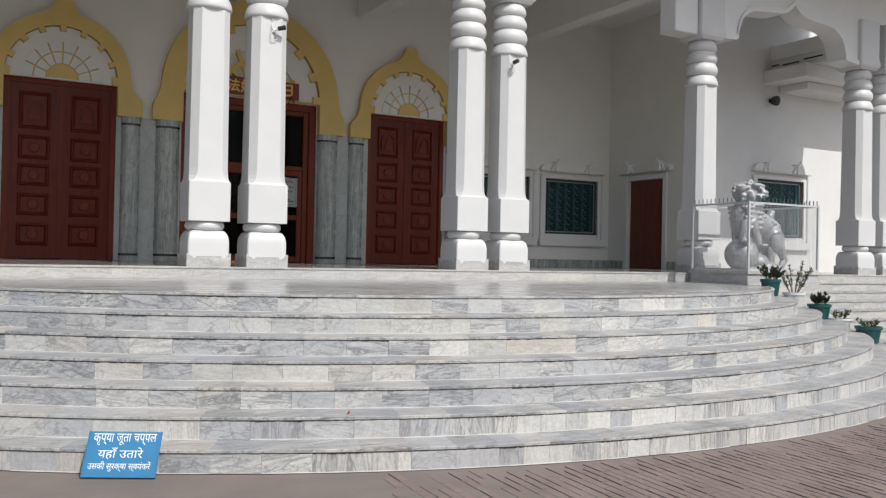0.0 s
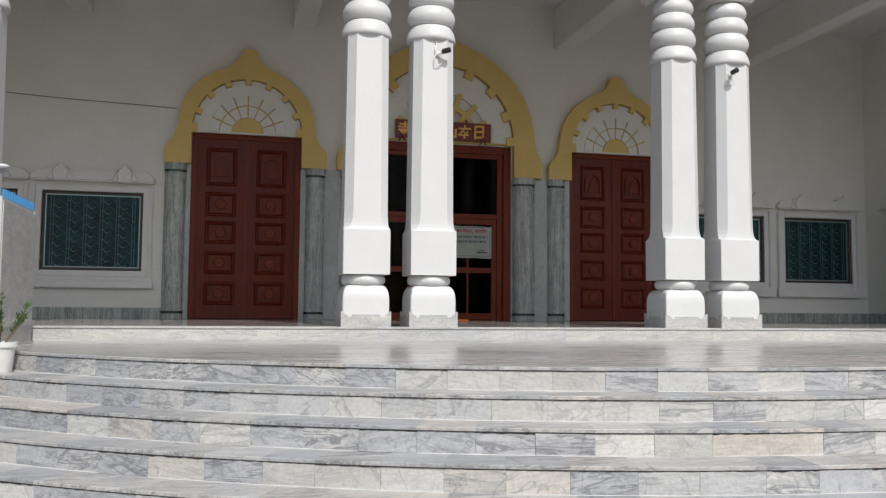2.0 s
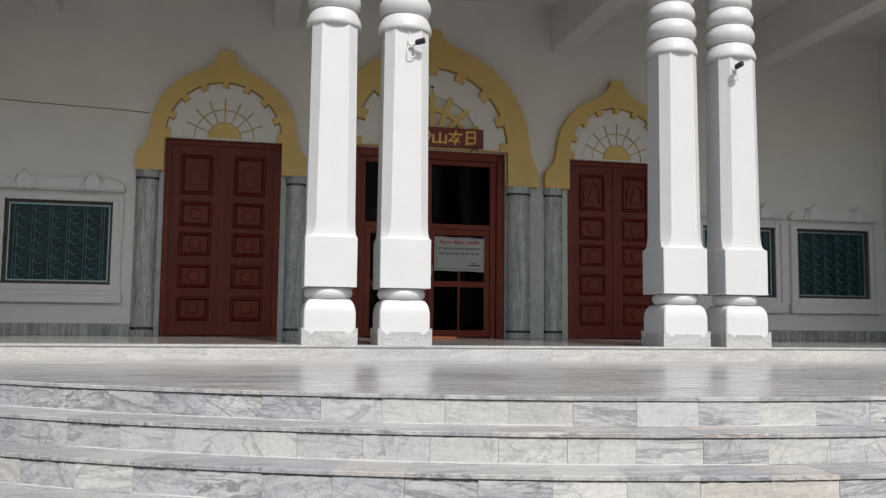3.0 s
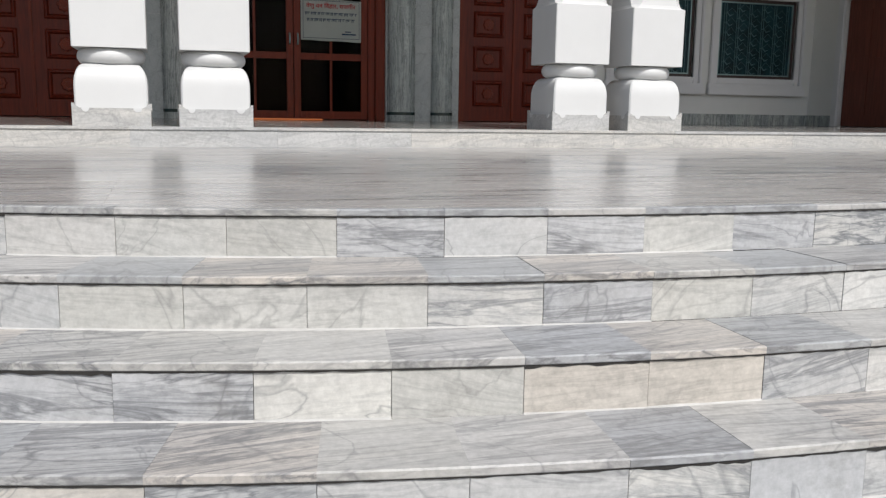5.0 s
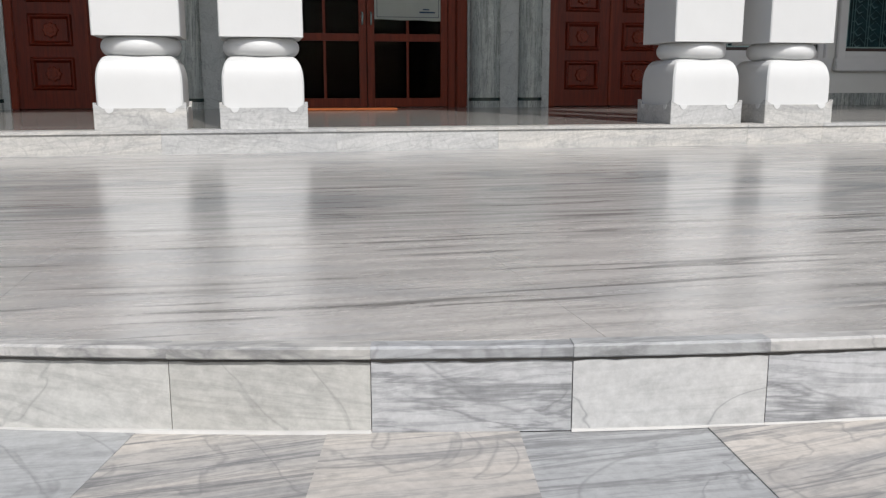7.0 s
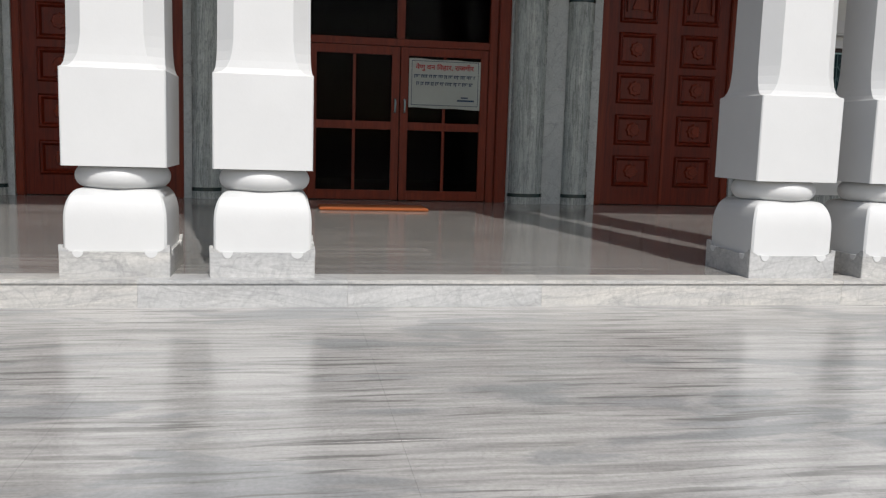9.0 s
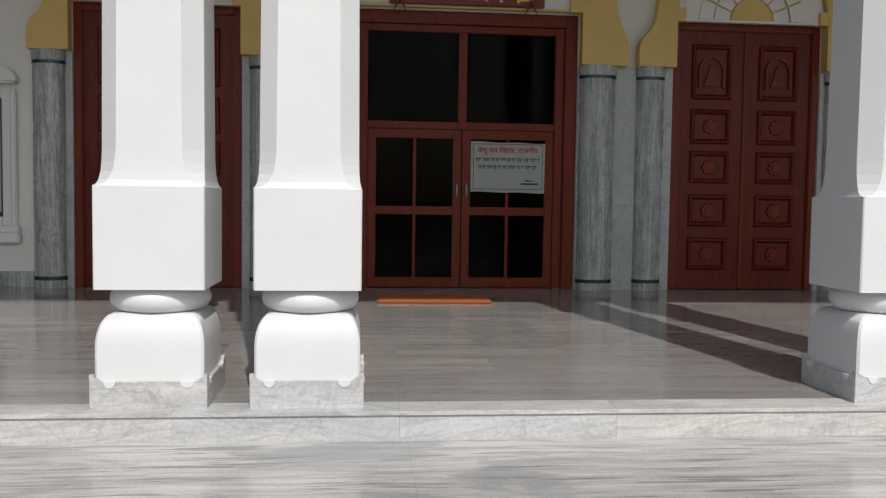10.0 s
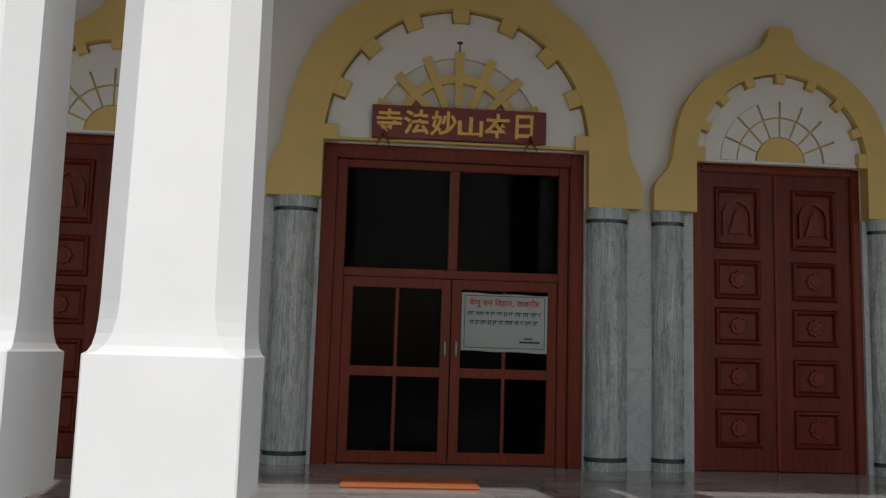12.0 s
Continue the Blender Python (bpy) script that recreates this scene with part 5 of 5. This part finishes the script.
for i in range(7):
    r, top = R_TOP + GOING * i, -RISE * i
    st = thing("step", CX, CY, top, label="curved step faced with mismatched grey and cream marble pieces", category="step", kind="structure", group="round steps")
    a = math.asin((PHASE[i] - CX) / r) - math.pi / 2
    a -= math.floor((a - arc0 + 2 * math.pi) / (0.34 / r)) * (0.34 / r)
    a += 2 * math.pi
    joints = [a]
    while joints[-1] < arc1:
        wide = 0.34 if i < 5 or CX + r * math.cos(joints[-1]) < -1.9 else 0.2
        joints.append(joints[-1] + (wide + rnd.uniform(-0.035, 0.035) * (0 if i < 3 else 1)) / r)
    for t0, t1 in zip(joints, joints[1:]):
        g = 0.0008 / r
        ang = [t0 + g + (t1 - t0 - 2 * g) * k / 2 for k in range(3)]
        dr_ = rnd.uniform(-0.002, 0.002)
        line = [((r + dr_) * math.cos(t), (r + dr_) * math.sin(t)) for t in ang] + [((r - 0.02) * math.cos(t), (r - 0.02) * math.sin(t)) for t in ang[::-1]]
        bm = loft(bmesh.new(), [[(x, y, -RISE + 0.0005) for x, y in line], [(x, y, -0.0275) for x, y in line]])
        xm = CX + r * math.cos((t0 + t1) / 2)
        stone = next((s for k, p, q, s in SINGLE if k == i and p < xm < q), STEP if i < 5 or (xm < -1.9 and (xm * 7.3) % 1 < 0.6) else STEP_V)
        part("riser_tile", bm, stone, st)
    for t0, t1 in zip(joints, joints[1:]):
        if rnd.random() < 0.75:
            ang = [t0 + (t1 - t0) * k / 4 for k in range(5)]
            rings = []
            for t in ang:
                q, hh = r + 0.002, rnd.uniform(0.0025, 0.006)
                rings.append([((q + dq) * math.cos(t), (q + dq) * math.sin(t), -RISE + dz) for dq, dz in ((-0.004, 0.0), (hh, 0.0), (hh * 0.4, hh * 0.8), (-0.004, hh))])
            part("grout_fillet", loft(bmesh.new(), rings), GROUT_WHITE, st)
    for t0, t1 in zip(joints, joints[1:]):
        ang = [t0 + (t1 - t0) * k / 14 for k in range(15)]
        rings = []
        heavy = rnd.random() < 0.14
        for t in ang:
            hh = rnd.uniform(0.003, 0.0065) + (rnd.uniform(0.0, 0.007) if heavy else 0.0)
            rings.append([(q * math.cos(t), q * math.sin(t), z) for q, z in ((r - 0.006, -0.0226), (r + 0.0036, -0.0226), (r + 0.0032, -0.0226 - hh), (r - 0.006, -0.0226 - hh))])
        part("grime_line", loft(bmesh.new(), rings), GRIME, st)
    back = (R_IN if i == 0 else r - GOING + 0.001)
    for t0, t1 in zip(joints, joints[1:]):
        if t1 > arc1 + 0.02:
            continue
        g = 0.0001 / r
        ang = [t0 + g + (t1 - t0 - 2 * g) * k / 2 for k in range(3)]
        nose, lift = 0.0065 + rnd.uniform(-0.0015, 0.0015), rnd.uniform(-0.0015, 0.0015)
        def sec(q, z):
            return [(q * math.cos(t), q * math.sin(t), z) for t in ang]
        ring = lambda q0, q1, z: sec(q0, z) + sec(q1, z)[::-1]
        bm = loft(bmesh.new(), [ring(r + nose - 0.002, back, -0.0225), ring(r + nose, back, -0.02), ring(r + nose, back, -0.004 + lift), ring(r + nose - 0.004, back, lift)])
        part("tread_tile", bm, TREAD, st)

# straight steps before the wings
for s, x0, x1 in ((1, 7.7, 17.0), (-1, -17.0, -7.37)):
    for i in range(7):
        top, y0 = -RISE * i - 0.006, EDGE_Y - 0.32 - 0.3 * i
        st = thing("wing_step", 0, 0, top, label="straight step faced with pale veined marble pieces", category="step", kind="structure", group="straight steps")
        part("step_core", boxes((x0, x1, y0 + 0.02, EDGE_Y, -RISE, -0.022)), GROUT, st)
        part("tread_slab", boxes((x0, x1, y0 - 0.015, y0 + 0.32, -0.021, 0.0), bevel=0.004), TREAD, st)
        x = x0
        while x < x1 - 0.05:
            e = min(x1, x + 0.33)
            part("riser_tile", boxes((x + 0.001, e - 0.001, y0, y0 + 0.019, -RISE + 0.002, -0.0225)), PLINTH, st)
            x = e

# marble skirting of the porch walls
skirt = thing("baseboard", 0, 0, PORCH_Z, label="grey streaked marble skirting along the porch wall", category="baseboard", kind="structure")
for x0, x1 in ((SIDE_L, -4.925), (4.985, SIDE_R)):
    x = x0
    while x < x1 - 0.01:
        e = min(x1, x + 0.3)
        part("skirting_tile", boxes((x + 0.001, e - 0.001, -0.016, 0.0, 0.0, 0.185), bevel=0.002), PILASTER, skirt)
        x = e
for xx, s in ((SIDE_R, -1), (SIDE_L, 1)):
    for y0, y1 in ((WING_Y - 0.3, -2.15), (-0.6, -0.016)):
        y = y0
        while y < y1 - 0.01:
            e = min(y1, y + 0.3)
            a, b = sorted((xx, xx + s * 0.016))
            part("skirting_tile", boxes((a, b, y + 0.001, e - 0.001, 0, 0.185), bevel=0.002), PILASTER, skirt)
            y = e

# brick pavement before the steps
BRICK = paint("worn_brick", (0.25, 0.19, 0.165), 0.92, 0.28, 3, 0.5, stain=(0.215, 0.185, 0.165))
pave = thing("pavement", 0, 0, GROUND_Z, label="worn reddish brick pavement before the steps", category="pavement", kind="structure")
near, far_bm = 0, bmesh.new()
turn = radians(86)
bl, bw = 0.23, 0.076
brick_bm = bmesh.new()
box(brick_bm, -bl / 2 + 0.003, bl / 2 - 0.003, -bw / 2 + 0.004, bw / 2 - 0.004, -0.05, 0.0, 0.006)
brick_me = bpy.data.meshes.new("brick")
brick_bm.to_mesh(brick_me)
brick_bm.free()
brick_me.materials.append(BRICK)
R_OUT = R_TOP + GOING * 6 + 0.15
verts, faces = [], []
for u in range(-40, 40):
    for v in range(-125, 125):
        px, py = (u + 0.5 * (v % 2)) * bl, v * bw
        x, y = 0.5 + px * math.cos(turn) - py * math.sin(turn), -13.5 + px * math.sin(turn) + py * math.cos(turn)
        if math.hypot(x - CX, y - CY) < R_OUT or not (-2.9 < x < 7.5 and -16.2 < y < -8.5) or x < -2.9 + 1.2 * rnd.random() ** 2:
            continue
        z = rnd.uniform(-0.005, 0.002)
        tw = turn + rnd.uniform(-0.02, 0.02)
        if -0.2 < x < 3.6 and math.hypot(x - CX, y - CY) < R_OUT + 0.9 and near < 300:
            ob = new("brick", brick_me)
            ob.parent = pave
            ob.matrix_basis = pose(x, y, z, 0, 0, math.degrees(tw))
            near += 1
        else:
            o = len(verts)
            c, s = math.cos(tw), math.sin(tw)
            for lx, ly, lz in ((-0.112, -0.034, -0.04), (0.112, -0.034, -0.04), (0.112, 0.034, -0.04), (-0.112, 0.034, -0.04), (-0.107, -0.029, 0), (0.107, -0.029, 0), (0.107, 0.029, 0), (-0.107, 0.029, 0)):
                verts.append((x + lx * c - ly * s, y + lx * s + ly * c, z + lz))
            faces += [tuple(o + k for k in q) for q in ((4, 5, 6, 7), (0, 1, 5, 4), (1, 2, 6, 5), (2, 3, 7, 6), (3, 0, 4, 7))]
me = bpy.data.meshes.new("bricks")
me.from_pydata(verts, [], faces)
me.materials.append(BRICK)
rest = new("bricks", me)
rest.parent = pave
tagged(rest, kind="stuff")
